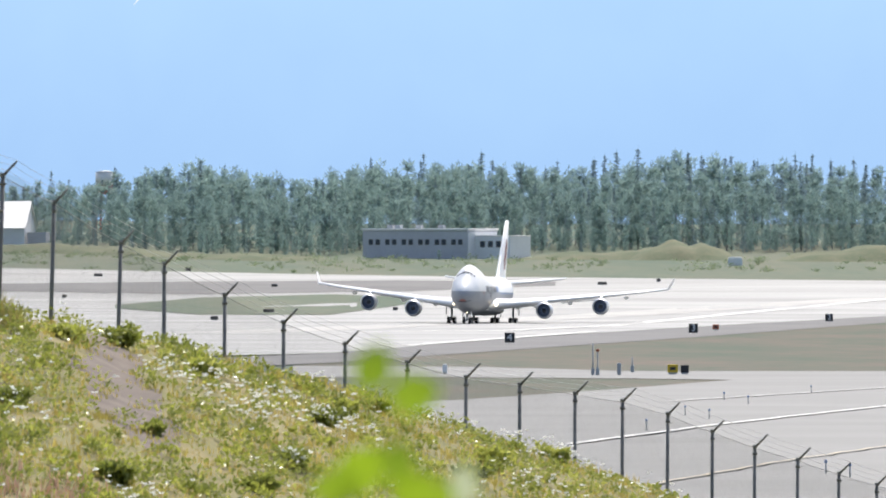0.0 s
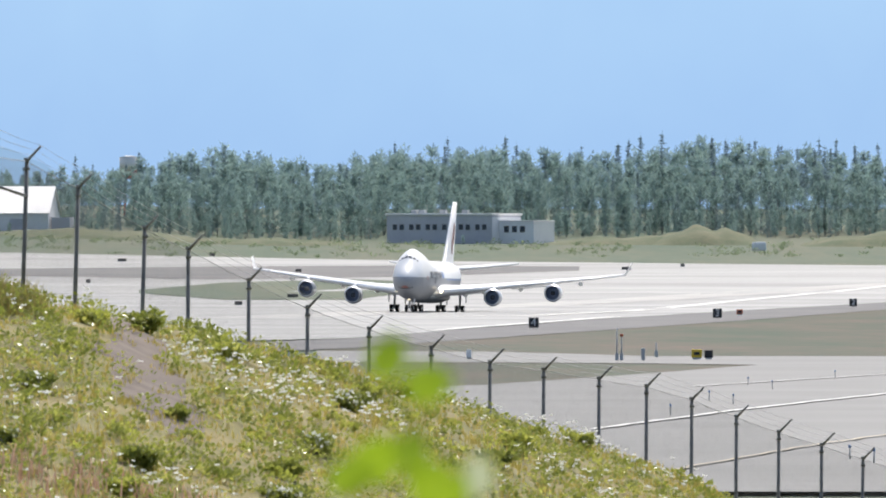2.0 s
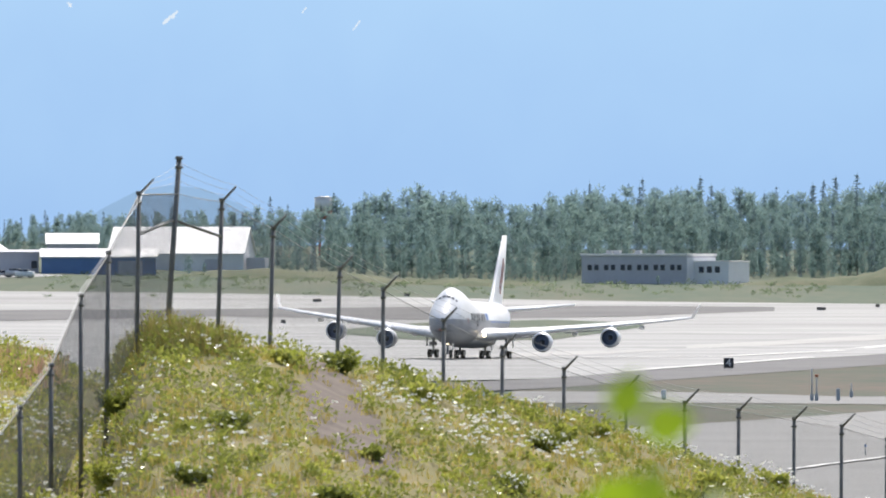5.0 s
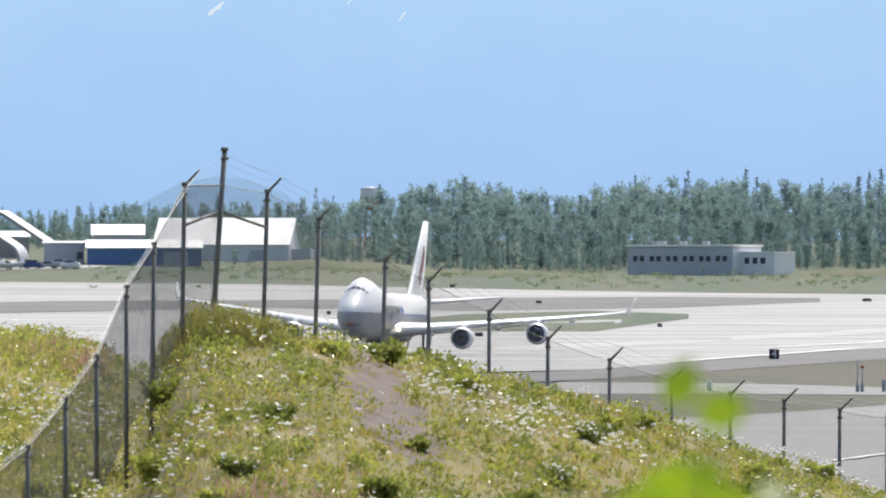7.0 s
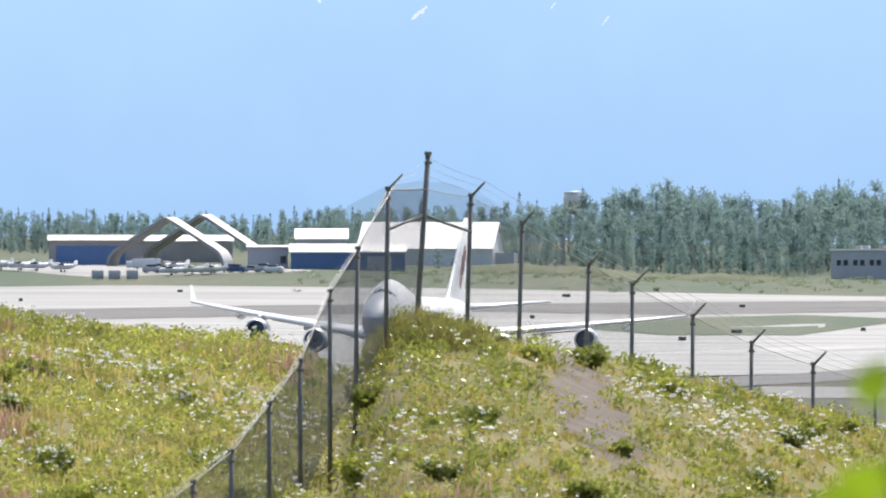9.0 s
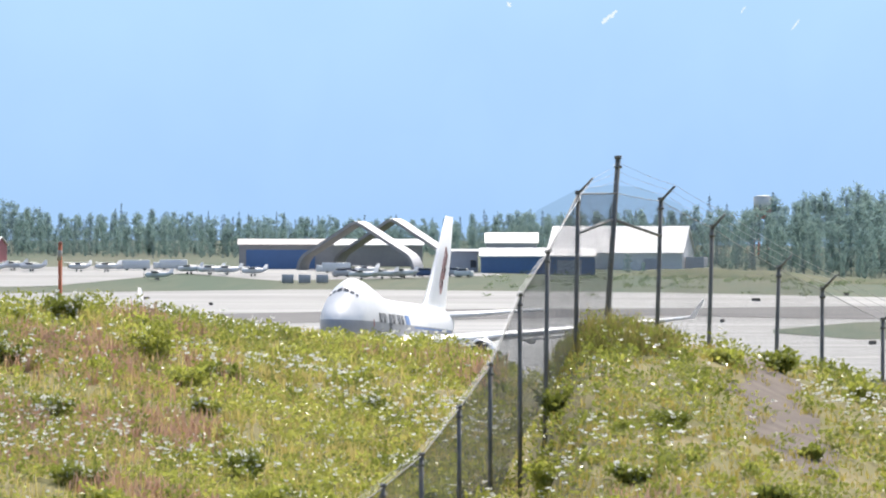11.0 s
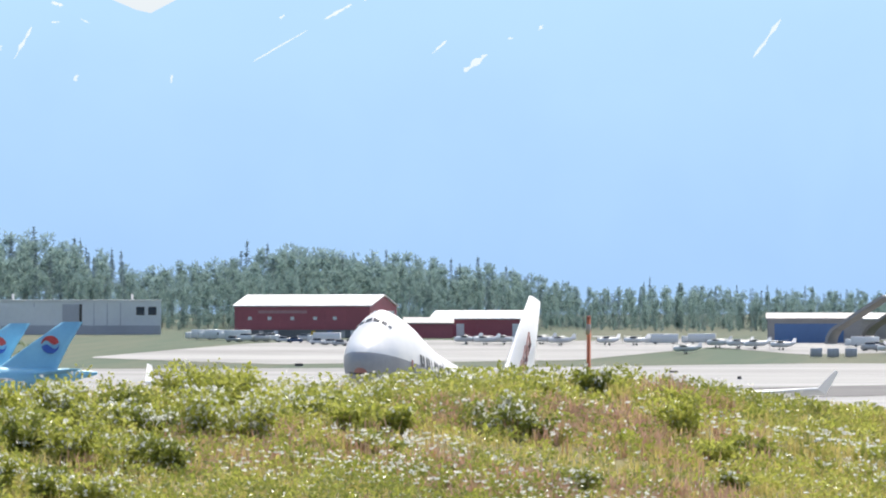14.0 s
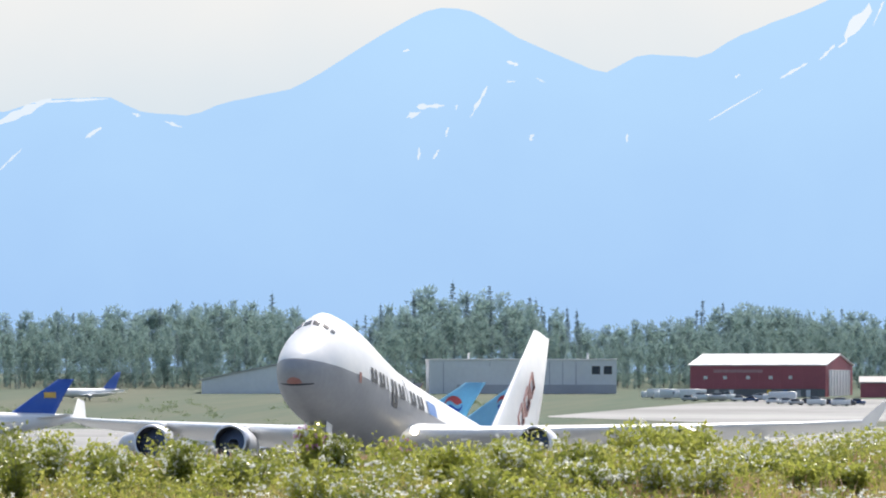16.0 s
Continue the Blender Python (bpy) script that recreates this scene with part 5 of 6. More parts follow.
def light_plane(az, d, heading, label, seed):
    t = thing("light_aircraft", label, "airplane", "small parked aircraft", at=spot(az, d, 0.1), rz=-az + heading)
    o = part("fuselage", hull("fuselage", 8.5, 0.75, 1.5, WHITE), None, t)
    o.location = (-4, 0, 0)
    part("cabin", boxed(-1.0, 0, 2.15, 2.2, 1.1, 0.6, 0.2), GLASS, t)
    for s in (1, -1):
        part("wing", foil_mesh("wing", [(0, -1.6, 1.7, 2.45, 1), (s * 5.5, -1.5, 1.3, 2.6, 1)], WHITE), None, t)
        part("tailplane", foil_mesh("tailplane", [(0, 3.2, 1.2, 1.9, .8), (s * 1.7, 3.5, .8, 1.95, .8)], WHITE), None, t)
        g = part("landing_gear", tube(bmesh.new(), (-0.3, s * 0.4, 1.2), (-0.3, s * 1.1, 0.35), 0.08), GREY, t)
        w = part("wheel", wheel_mesh(0.32, 0.2), None, g)
        w.location = (-0.3, s * 1.1, 0.32)
    part("fin", foil_mesh("fin", [(1.7, 2.4, 1.9, 0, .6), (3.3, 3.6, 0.9, 0, .6)], WHITE, True), None, t)
    part("propeller", boxed(-4.15, 0, 1.5, 0.08, 0.15, 1.9, 0.02), BRONZE, t)
    return t


def vehicle(az, d, heading, kind, paint, label):
    t = thing(kind, label, "vehicle", "parked vehicles", at=spot(az, d, 0.1), rz=-az + heading)
    L, h, cab = {"car": (4.4, 0.8, 0.62), "van": (5.4, 1.5, 0.55), "box_truck": (8.0, 2.6, 0.0), "cargo_container": (3.2, 2.4, 0.0)}[kind]
    lift = 0.35 if kind != "cargo_container" else 0.1
    part("body", boxed(0, 0, lift + h / 2, L, 1.85, h, 0.12), paint, t)
    if cab:
        bm = boxed(-0.2, 0, lift + h + cab / 2, L * 0.55, 1.6, cab, 0.2)
        part("cabin", bm, GLASS, t)
        part("roof", boxed(-0.2, 0, lift + h + cab + 0.03, L * 0.42, 1.4, 0.08, 0.02), paint, t)
    if kind == "box_truck":
        part("cab", boxed(-L / 2 - 0.9, 0, lift + 0.95, 1.8, 1.9, 1.9, 0.2), paint, t)
        part("windscreen", boxed(-L / 2 - 1.8, 0, lift + 1.45, 0.1, 1.6, 0.7, 0.03), GLASS, t)
    if kind != "cargo_container":
        for x in (-L * .32, L * .32):
            for y in (-0.85, 0.85):
                w = part("wheel", WHEEL_S, None, t)
                w.location = (x, y, 0.34)
    else:
        for x in (-1.2, 0, 1.2):
            part("rib", boxed(x, -0.95, lift + h / 2, 0.12, 0.08, h), GREY, t)
    return t


WHEEL_S = wheel_mesh(0.34, 0.24)
DARKCAR = mat("dark_car_paint", (0.04, 0.045, 0.055), None, 0.3, scale=1)
BLUECAR = mat("blue_car_paint", (0.05, 0.10, 0.22), None, 0.3, scale=1)
SILVER = mat("silver_car_paint", (0.5, 0.51, 0.52), None, 0.3, 0.4, scale=1)
random.seed(11)
PAINTS = [(WHITE, "white"), (WHITE, "white"), (DARKCAR, "dark"), (SILVER, "silver"), (SILVER, "silver"), (BLUECAR, "dark blue")]
for az, d in [(-4.05, 3020), (-3.98, 3035), (-3.90, 3015), (-3.83, 3030), (-3.76, 3012), (-3.69, 3025), (-3.60, 3022), (-3.52, 3030), (-3.45, 3028), (-3.40, 3018), (-6.93, 3080), (-6.88, 3070), (-6.82, 3075),
              (-6.77, 3065), (-6.71, 3070), (-7.0, 3085), (-7.3, 3120), (-7.25, 3130), (-7.38, 3125), (-6.64, 3060), (-4.02, 3050), (-3.87, 3052), (-3.64, 3046), (-7.18, 3115), (-7.12, 3110), (-7.06, 3118), (-6.66, 3068), (-6.60, 3066), (-6.74, 3078), (-6.55, 3072), (-7.45, 3120)]:
    paint, nm = random.choice(PAINTS)
    kind = random.choice(("car", "car", "van"))
    vehicle(az, d, random.uniform(-30, 30), kind, paint, "%s %s parked before the hangars" % (nm, kind))
for az, d in [(-3.94, 2995), (-3.83, 3003), (-3.72, 3008), (-4.75, 3045), (-4.86, 3050), (-4.66, 3040), (-5.9, 3070), (-6.0, 3085), (-6.1, 3080), (-5.7, 3075), (-5.45, 3075), (-5.3, 3075), (-5.03, 2990), (-3.92, 3040), (-5.8, 3088), (-6.2, 3088), (-4.52, 3030)]:
    light_plane(az, d, random.uniform(-40, 40), "small white light aircraft parked on the apron", 0)
for az, d in [(-4.34, 2960), (-4.25, 2958), (-4.155, 2960)]:
    vehicle(az, d, 5, "cargo_container", GREYWALL, "grey cargo container at the apron's edge")
for az, d, p in [(-4.08, 3060, WHITE), (-6.95, 3110, WHITE), (-7.43, 3150, WHITE), (-7.53, 3150, WHITE), (-7.60, 3155, WHITE), (-5.15, 3090, WHITE), (-4.95, 3095, WHITE)]:
    vehicle(az, d, random.uniform(-15, 15), "box_truck", p, "white box truck parked by the hangars")

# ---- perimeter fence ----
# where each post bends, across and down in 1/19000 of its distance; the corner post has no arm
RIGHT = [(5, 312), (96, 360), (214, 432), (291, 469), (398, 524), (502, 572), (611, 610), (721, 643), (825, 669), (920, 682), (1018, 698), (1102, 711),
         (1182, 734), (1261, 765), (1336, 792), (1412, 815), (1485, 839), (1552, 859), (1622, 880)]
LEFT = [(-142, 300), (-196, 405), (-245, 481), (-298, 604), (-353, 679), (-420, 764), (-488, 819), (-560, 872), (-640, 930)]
fence = thing("perimeter_fence", "tall chain-link airport fence with angled arms and barbed wire", "fence")


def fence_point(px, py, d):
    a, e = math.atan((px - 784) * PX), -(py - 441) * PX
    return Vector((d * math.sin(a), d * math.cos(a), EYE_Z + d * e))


def fence_post(top, arm, r=0.038, lean=0.0):
    g = float(ground_z(top.x, top.y)) - 0.4
    foot = Vector((top.x - lean, top.y, min(g, top.z - 2.2)))
    p = part("post", tube(bmesh.new(), foot, top, r * 1.05, r, 10), POST, fence)
    part("cap", tube(bmesh.new(), top, top + Vector((0, 0, 0.06)), r * 1.5, r * 1.3, 8), POST, p)
    if arm:
        part("arm", tube(bmesh.new(), top, top + arm, 0.028, 0.02, 6), POST, p)
    part("clamp", tube(bmesh.new(), top - Vector((0, 0, 0.16)), top - Vector((0, 0, 0.11)), r * 1.5, r * 1.5, 8), POST, p)
    return top


ARM = Vector((0.26, -0.12, 0.27))
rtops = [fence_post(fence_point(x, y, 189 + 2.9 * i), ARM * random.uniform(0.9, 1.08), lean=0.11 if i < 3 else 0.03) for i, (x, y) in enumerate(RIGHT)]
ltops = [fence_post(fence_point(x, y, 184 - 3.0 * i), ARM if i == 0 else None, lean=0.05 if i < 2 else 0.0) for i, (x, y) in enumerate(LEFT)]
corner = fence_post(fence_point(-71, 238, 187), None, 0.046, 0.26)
for top in (ltops[0], rtops[0]):
    part("brace", tube(bmesh.new(), corner - Vector((0.1, 0, 1.05)), top - Vector((0, 0, 0.62 if top is rtops[0] else 0.68)), 0.026), POST, fence)
random.seed(2)


def strand(pts, r=0.0032, sag=0.03):
    line = [pts[0]]
    for a, b_ in zip(pts, pts[1:]):
        for k in range(1, 5):
            w = k / 4
            line.append(a.lerp(b_, w) - Vector((0, 0, sag * 4 * w * (1 - w))))
    bm, rings = bmesh.new(), []
    for i, p in enumerate(line):
        t = (line[min(len(line) - 1, i + 1)] - line[max(0, i - 1)]).normalized()
        u = t.cross(Vector((0, 0, 1))).normalized() * r
        v = u.cross(t).normalized() * r
        rings.append([bm.verts.new(p + q) for q in (u, v, -u, -v)])
    for r0, r1 in zip(rings, rings[1:]):
        for k in range(4):
            bm.faces.new([r0[k], r0[(k + 1) % 4], r1[(k + 1) % 4], r1[k]])
    return bm


for w in (1.0, 0.68, 0.36):
    tips = [corner - Vector((0, 0, 0.05 + (1 - w) * 0.5))] + [t + ARM * w for t in rtops]
    part("barbed_wire", strand(tips), WIRE, fence)
    part("barbed_wire", strand([corner - Vector((0, 0, 0.05 + (1 - w) * 0.5)), ltops[0] + ARM * w] + [t + Vector((0, 0, 0.02 + 0.12 * w)) for t in ltops[1:]]), WIRE, fence)
part("top_rail", strand([corner - Vector((0, 0, 0.6))] + ltops, 0.014, 0.0), POST, fence)
part("top_wire", strand([corner - Vector((0, 0, 0.6))] + rtops, 0.006, 0.02), WIRE, fence)


LINK = mat("dull_mesh_wire", (0.20, 0.205, 0.21), (0.14, 0.14, 0.145), 0.6, 0.3, scale=6)


def chain_link(tops, name, pitch=0.06, height=2.15, r=0.0022):
    """Two families of slanting wires woven between the posts."""
    V, Fc = [], []
    for a, b_ in zip(tops, tops[1:]):
        L = Vector((b_.x - a.x, b_.y - a.y, 0)).length
        n = int(L / pitch)
        side = Vector((-(b_ - a).y, (b_ - a).x, 0)).normalized() * 0.004
        for k in range(-int(height / pitch), n + 1):
            for flip in (0, 1):
                s0, s1 = k * pitch, k * pitch + height
                z0, z1 = 0.0, height
                if s0 < 0:
                    z0, s0 = -s0, 0.0
                if s1 > L:
                    z1, s1 = height - (s1 - L), L
                if s1 <= s0:
                    continue
                if flip:
                    s0, s1 = L - s0, L - s1
                p0 = a.lerp(b_, s0 / L) - Vector((0, 0, height - z0))
                p1 = a.lerp(b_, s1 / L) - Vector((0, 0, height - z1))
                dirn = (p1 - p0).normalized()
                u = dirn.cross(side).normalized() * r
                v = side.normalized() * r
                i = len(V)
                for p in (p0, p1):
                    V += [tuple(p + u), tuple(p - u * .5 + v), tuple(p - u * .5 - v)]
                Fc += [[i, i + 1, i + 4, i + 3], [i + 1, i + 2, i + 5, i + 4], [i + 2, i, i + 3, i + 5]]
    o = part(name, mesh_of(name, V, Fc, LINK), None, fence, "woven grey wire mesh")
    return tagged(o, kind="stuff")


chain_link([corner - Vector((0.1, 0, 0.6))] + ltops, "chain_link", 0.06, 2.4, 0.0016)
chain_link([corner - Vector((0.1, 0, 0.6))] + rtops, "chain_link", 0.08, 2.15, 0.0014)

# the orange marker post behind the mound
d = 226
top = EYE_Z + d * 0.0028
x, y = d * math.sin(radians(-5.558)), d * math.cos(radians(-5.558))
t = thing("marker_post", "orange-red marker post with a pale band near its top", "post", at=(x, y, float(ground_z(x, y)) - 0.3))
h = top - float(ground_z(x, y)) + 0.3
part("pole", tube(bmesh.new(), (0, 0, 0), (0.02, 0, h), 0.05, 0.042, 10), ORANGE, t)
part("band", tube(bmesh.new(), (0, 0, h - 0.36), (0.02, 0, h - 0.14), 0.053, 0.053, 10), TAN, t, "pale weathered band")
part("cap", tube(bmesh.new(), (0.02, 0, h), (0.02, 0, h + 0.04), 0.055, 0.03, 10), REDPAINT, t)


# ---- plants of the mound ----
LEAVES = mat("fresh_leaves", (0.28, 0.33, 0.045), (0.50, 0.49, 0.13), 0.34, scale=0.5, island=0.9, through=0.52)
DEEP = mat("dark_leaves", (0.18, 0.22, 0.035), (0.31, 0.33, 0.075), 0.34, scale=0.5, island=0.9, through=0.5)
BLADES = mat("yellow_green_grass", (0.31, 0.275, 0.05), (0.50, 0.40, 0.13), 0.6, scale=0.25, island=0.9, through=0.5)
RUST = mat("rusty_seed_heads", (0.48, 0.28, 0.18), (0.60, 0.42, 0.33), 0.8, scale=0.4, island=0.9, through=0.3)
# one white for real petals and for glints painted as petals
PETAL_GLINT = mat("white_flowers_and_glints", (0.82, 0.82, 0.80), (0.72, 0.73, 0.70), 0.6, scale=1, island=0.4, through=0.45)
FIREWEED = mat("pink_fireweed", (0.50, 0.22, 0.45), (0.62, 0.33, 0.52), 0.6, scale=1, island=0.5, through=0.3)
prng = np.random.default_rng(21)


def field(x, y, s, k):
    """A soft patchy field in 0..1 for arrays."""
    out = np.zeros(len(x))
    for i in range(5):
        a, ph = 2.39996 * i + k * 1.7, 1.3 * i * k + i
        out += np.sin((x * math.cos(a) + y * math.sin(a)) * s * (1 + 0.37 * i) + ph) / (1 + 0.4 * i)
    return 0.5 + 0.5 * np.tanh(out * 0.8)


def scatter(n, a0, a1, near=0.74, far=1.02):
    az = prng.uniform(a0, a1, n)
    dc = np.interp(az, CA, CD)
    d = dc * np.sqrt(prng.uniform(near ** 2, far ** 2, n))
    x, y = d * np.sin(np.radians(az)), d * np.cos(np.radians(az))
    bare = ((az + 1.694 + 0.0185 * (d - 178.5)) / 0.215) ** 2 + ((d - 178.5) / 6.8) ** 2 + 1.7 * (field(x, y, 2.0, 3) - 0.5)
    return x, y, d, az, bare


def leaf_mesh(centres, out, size, rng):
    """Pointed leaves, folded along the rib, each four triangles; centres and outward ways as arrays."""
    n = len(centres)
    o = out / np.linalg.norm(out, axis=1)[:, None]
    sd = np.cross(o, rng.normal(size=(n, 3)))
    sd /= np.linalg.norm(sd, axis=1)[:, None]
    up = np.cross(sd, o)
    s = size[:, None]
    tip, mid = centres + o * s, centres + o * s * 0.5
    v = np.stack([centres, mid + sd * s * 0.30 + up * s * 0.09, tip - up * s * 0.08, mid - sd * s * 0.30 + up * s * 0.09], 1).reshape(-1, 3)
    i = np.arange(n)[:, None] * 4
    return v, np.concatenate([i + [0, 1, 2], i + [0, 2, 3]])


def cover(name, sets, label, category):
    V, Fc, S, M, n = [], [], [], [], 0
    for k, (v, f, m) in enumerate(sets):
        V.append(v)
        Fc.append(f + n)
        S.append(np.full(len(f), k))
        M.append(m)
        n += len(v)
    return tagged(new(name, mesh_of(name, np.concatenate(V), np.concatenate(Fc), M, np.concatenate(S))), label, category, kind="stuff")


def herbs(x, y, d, height, leaves, size, rng, spread=0.16):
    """Leafy stems: returns the leaves of plants that stand at x, y."""
    n = len(x)
    z = ground_z(x, y)
    base = np.repeat(np.stack([x, y, z], 1), leaves, 0)
    hh = np.repeat(height, leaves) * rng.uniform(0.15, 1.0, n * leaves)
    th = rng.uniform(0, 6.283, n * leaves)
    rr = np.repeat(height, leaves) * spread * rng.uniform(0.1, 1.2, n * leaves) / 0.3
    out = np.stack([np.cos(th), np.sin(th), rng.uniform(-0.1, 1.0, n * leaves)], 1)
    c = base + np.stack([np.cos(th) * rr, np.sin(th) * rr, hh], 1)
    return leaf_mesh(c, out, np.repeat(size, leaves) * rng.uniform(0.6, 1.25, n * leaves), rng)


def blades(x, y, h, per, w, rng):
    n = len(x) * per
    b = np.repeat(np.stack([x, y, ground_z(x, y)], 1), per, 0) + np.concatenate([rng.normal(size=(n, 2)) * 0.08, np.zeros((n, 1))], 1)
    th = rng.uniform(0, 6.283, n)
    hh = np.repeat(h, per) * rng.uniform(0.5, 1.2, n)
    lean = np.stack([np.cos(th), np.sin(th)], 1) * (hh * rng.uniform(0.1, 0.55, n))[:, None]
    sd = np.stack([-np.sin(th), np.cos(th), np.zeros(n)], 1) * w
    mid = b + np.concatenate([lean * 0.35, (hh * 0.6)[:, None]], 1)
    tip = b + np.concatenate([lean, hh[:, None]], 1)
    v = np.stack([b - sd, b + sd, mid + sd * .8, mid - sd * .8, tip], 1).reshape(-1, 3)
    i = np.arange(n)[:, None] * 5
    return v, np.concatenate([i + [0, 1, 2], i + [0, 2, 3], i + [3, 2, 4]])


# grass over the whole mound
x, y, d, az, bare = scatter(16500, -12.2, 2.4)
ok = bare > 0.45
x, y = x[ok], y[ok]
gv, gf = blades(x, y, 0.09 + 0.10 * field(x, y, 0.5, 2) + np.interp(np.degrees(np.arctan2(x, y)), (-3.6, -3.0), (0.12, 0)), 7, 0.011, prng)
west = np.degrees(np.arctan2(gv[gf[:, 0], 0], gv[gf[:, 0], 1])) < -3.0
# extra brightness is put into the taller, yellower grass on the western side
TALLGRASS = mat("brightened_tall_grass", (0.40, 0.35, 0.09), (0.62, 0.51, 0.22), 0.6, scale=0.25, island=0.9, through=0.5)
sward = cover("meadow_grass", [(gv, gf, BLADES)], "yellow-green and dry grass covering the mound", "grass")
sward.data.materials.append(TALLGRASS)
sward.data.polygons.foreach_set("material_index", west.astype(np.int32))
# leafy herbs in patches
x, y, d, az, bare = scatter(21000, -12.2, 2.4)
f1 = field(x, y, 0.55, 1)
ok = (bare > 0.7) & (prng.random(len(x)) < 0.25 + 0.75 * f1)
x, y, d, az = x[ok], y[ok], d[ok], az[ok]
hgt = 0.12 + 0.16 * field(x, y, 0.4, 4)
kind = prng.random(len(x)) < np.interp(az, (-3.4, -2.8), (0.85, 0.32))
hv, hf = herbs(x[kind], y[kind], d[kind], hgt[kind], 10, np.full(kind.sum(), 0.085), prng)
kv, kf = herbs(x[~kind], y[~kind], d[~kind], hgt[~kind] * 1.2, 12, np.full((~kind).sum(), 0.09), prng)
cover("leafy_herbs", [(hv, hf, LEAVES), (kv, kf, DEEP)], "low leafy green herbs on the mound", "plants")
# rusty seed heads and pale dry patches
x, y, d, az, bare = scatter(13000, -12.2, 2.2)
ok = ((field(x, y, 0.33, 6) > 0.86) & (az < -3.2)) | ((az < -1.2) & (az > -2.6) & (d < 165) & (prng.random(len(x)) < .45)) | ((az < -4.6) & (az > -6.6) & (field(x, y, 0.3, 9) > .62) & (prng.random(len(x)) < 0.55))
rv, rf = blades(x[ok], y[ok], np.full(ok.sum(), 0.34), 8, 0.014, prng)
x, y, d, az, bare = scatter(2400, -6.4, -4.7, 0.80, 1.0)
ok = field(x, y, 0.55, 16) > 0.68
rv2, rf2 = blades(x[ok], y[ok], 0.25 + 0.15 * prng.random(ok.sum()), 8, 0.015, prng)
cover("rusty_grass", [(rv, rf, RUST), (rv2, rf2, RUST)], "rust-red seeding grass in patches", "grass")
# white flowers, many of them standing in for sun glints on the leaves
x, y, d, az, bare = scatter(19000, -12.2, 2.2)
ok = (bare > 0.8) & (prng.random(len(x)) < 0.05 + 0.95 * (field(x, y, 0.5, 8) > np.where((az > -2.9) & (d < 0.94 * np.interp(az, CA, CD)), 0.93, 0.76)))
x, y = x[ok], y[ok]
n = len(x)
per = 5
c = np.repeat(np.stack([x, y, ground_z(x, y) + 0.22 + 0.2 * prng.random(n)], 1), per, 0)
th = prng.uniform(0, 6.283, n * per)
out = np.stack([np.cos(th), np.sin(th), prng.uniform(0, 0.9, n * per)], 1)
wv, wf = leaf_mesh(c, out, np.full(n * per, 0.062), prng)
cover("wildflowers_and_glints", [(wv, wf, PETAL_GLINT)], "small white wildflowers and painted leaf glints over the mound", "flowers")
# bushy domes of leaves that break up the sward, in drifts
def domes(x, y, h, w, leaves, size, rng):
    n = len(x) * leaves
    r, th = np.sqrt(rng.uniform(0.02, 1, n)), rng.uniform(0, 6.283, n)
    way = np.stack([np.cos(th) * r, np.sin(th) * r, np.sqrt(np.maximum(0, 1.02 - r * r))], 1)
    shell = rng.uniform(0.55, 1.08, n)[:, None]
    c = np.repeat(np.stack([x, y, ground_z(x, y)], 1), leaves, 0)
    c = c + way * shell * np.stack([np.repeat(w, leaves), np.repeat(w, leaves), np.repeat(h, leaves)], 1)
    return leaf_mesh(c, way + rng.normal(size=(n, 3)) * 0.55, size * rng.uniform(0.6, 1.3, n), rng)


sets = []
for material, k, count, tall in ((LEAVES, 13, 2300, 1.0), (DEEP, 14, 2000, 1.1)):
    x, y, d, az, bare = scatter(count, -12.0, 2.3, 0.75, 1.0)
    ok = (bare > 0.9) & (prng.random(len(x)) < 0.2 + 0.8 * (field(x, y, 0.6, k) > 0.5)) & ((az < -2.9) | (material is DEEP) | (prng.random(len(x)) < 0.35))
    x, y, az = x[ok], y[ok], az[ok]
    big = prng.uniform(0.5, 1.0, len(x)) * np.interp(az, (-12, -7, -4.5, -3.2, -2.8, 2), (1.5, 1.4, 1.15, 0.9, 0.85, 0.7)) * tall
    v, f = domes(x, y, 0.34 * big, 0.27 * big, 42, 0.088, prng)
    sets.append((v, f, material))
    pick = prng.random(len(x)) < np.interp(az, (-3.2, -2.8), (0.30, 0.035))
    v, f = domes(x[pick], y[pick], 0.37 * big[pick], 0.28 * big[pick], 14, 0.066, prng)
    sets.append((v, f, PETAL_GLINT))
cover("bushy_herbs", sets, "bushy flowering herbs standing in drifts on the mound", "plants")
# tall leafy growth along the crest and on the far part of the mound
x, y, d, az, bare = scatter(8000, -12.2, -3.4, 0.78, 1.01)
f2 = field(x, y, 0.35, 5)
ok = prng.random(len(x)) < 0.05 + 0.95 * (f2 > 0.68)
x, y, d = x[ok], y[ok], d[ok]
hgt = 0.22 + 0.38 * field(x, y, 0.6, 7) * np.interp(np.degrees(np.arctan2(x, y)), (-12, -8, -5.5, -4.2), (1.0, 0.9, 0.75, 0.4))
pick = field(x, y, 0.45, 11) > 0.55
v, f = herbs(x[pick], y[pick], d[pick], hgt[pick], 16, np.full(pick.sum(), 0.085), prng, 0.09)
v2, f2 = herbs(x[~pick], y[~pick], d[~pick], hgt[~pick], 16, np.full((~pick).sum(), 0.08), prng, 0.09)
cover("tall_herbs", [(v, f, LEAVES), (v2, f2, DEEP)], "tall leafy herbs along the mound's crest", "plants")


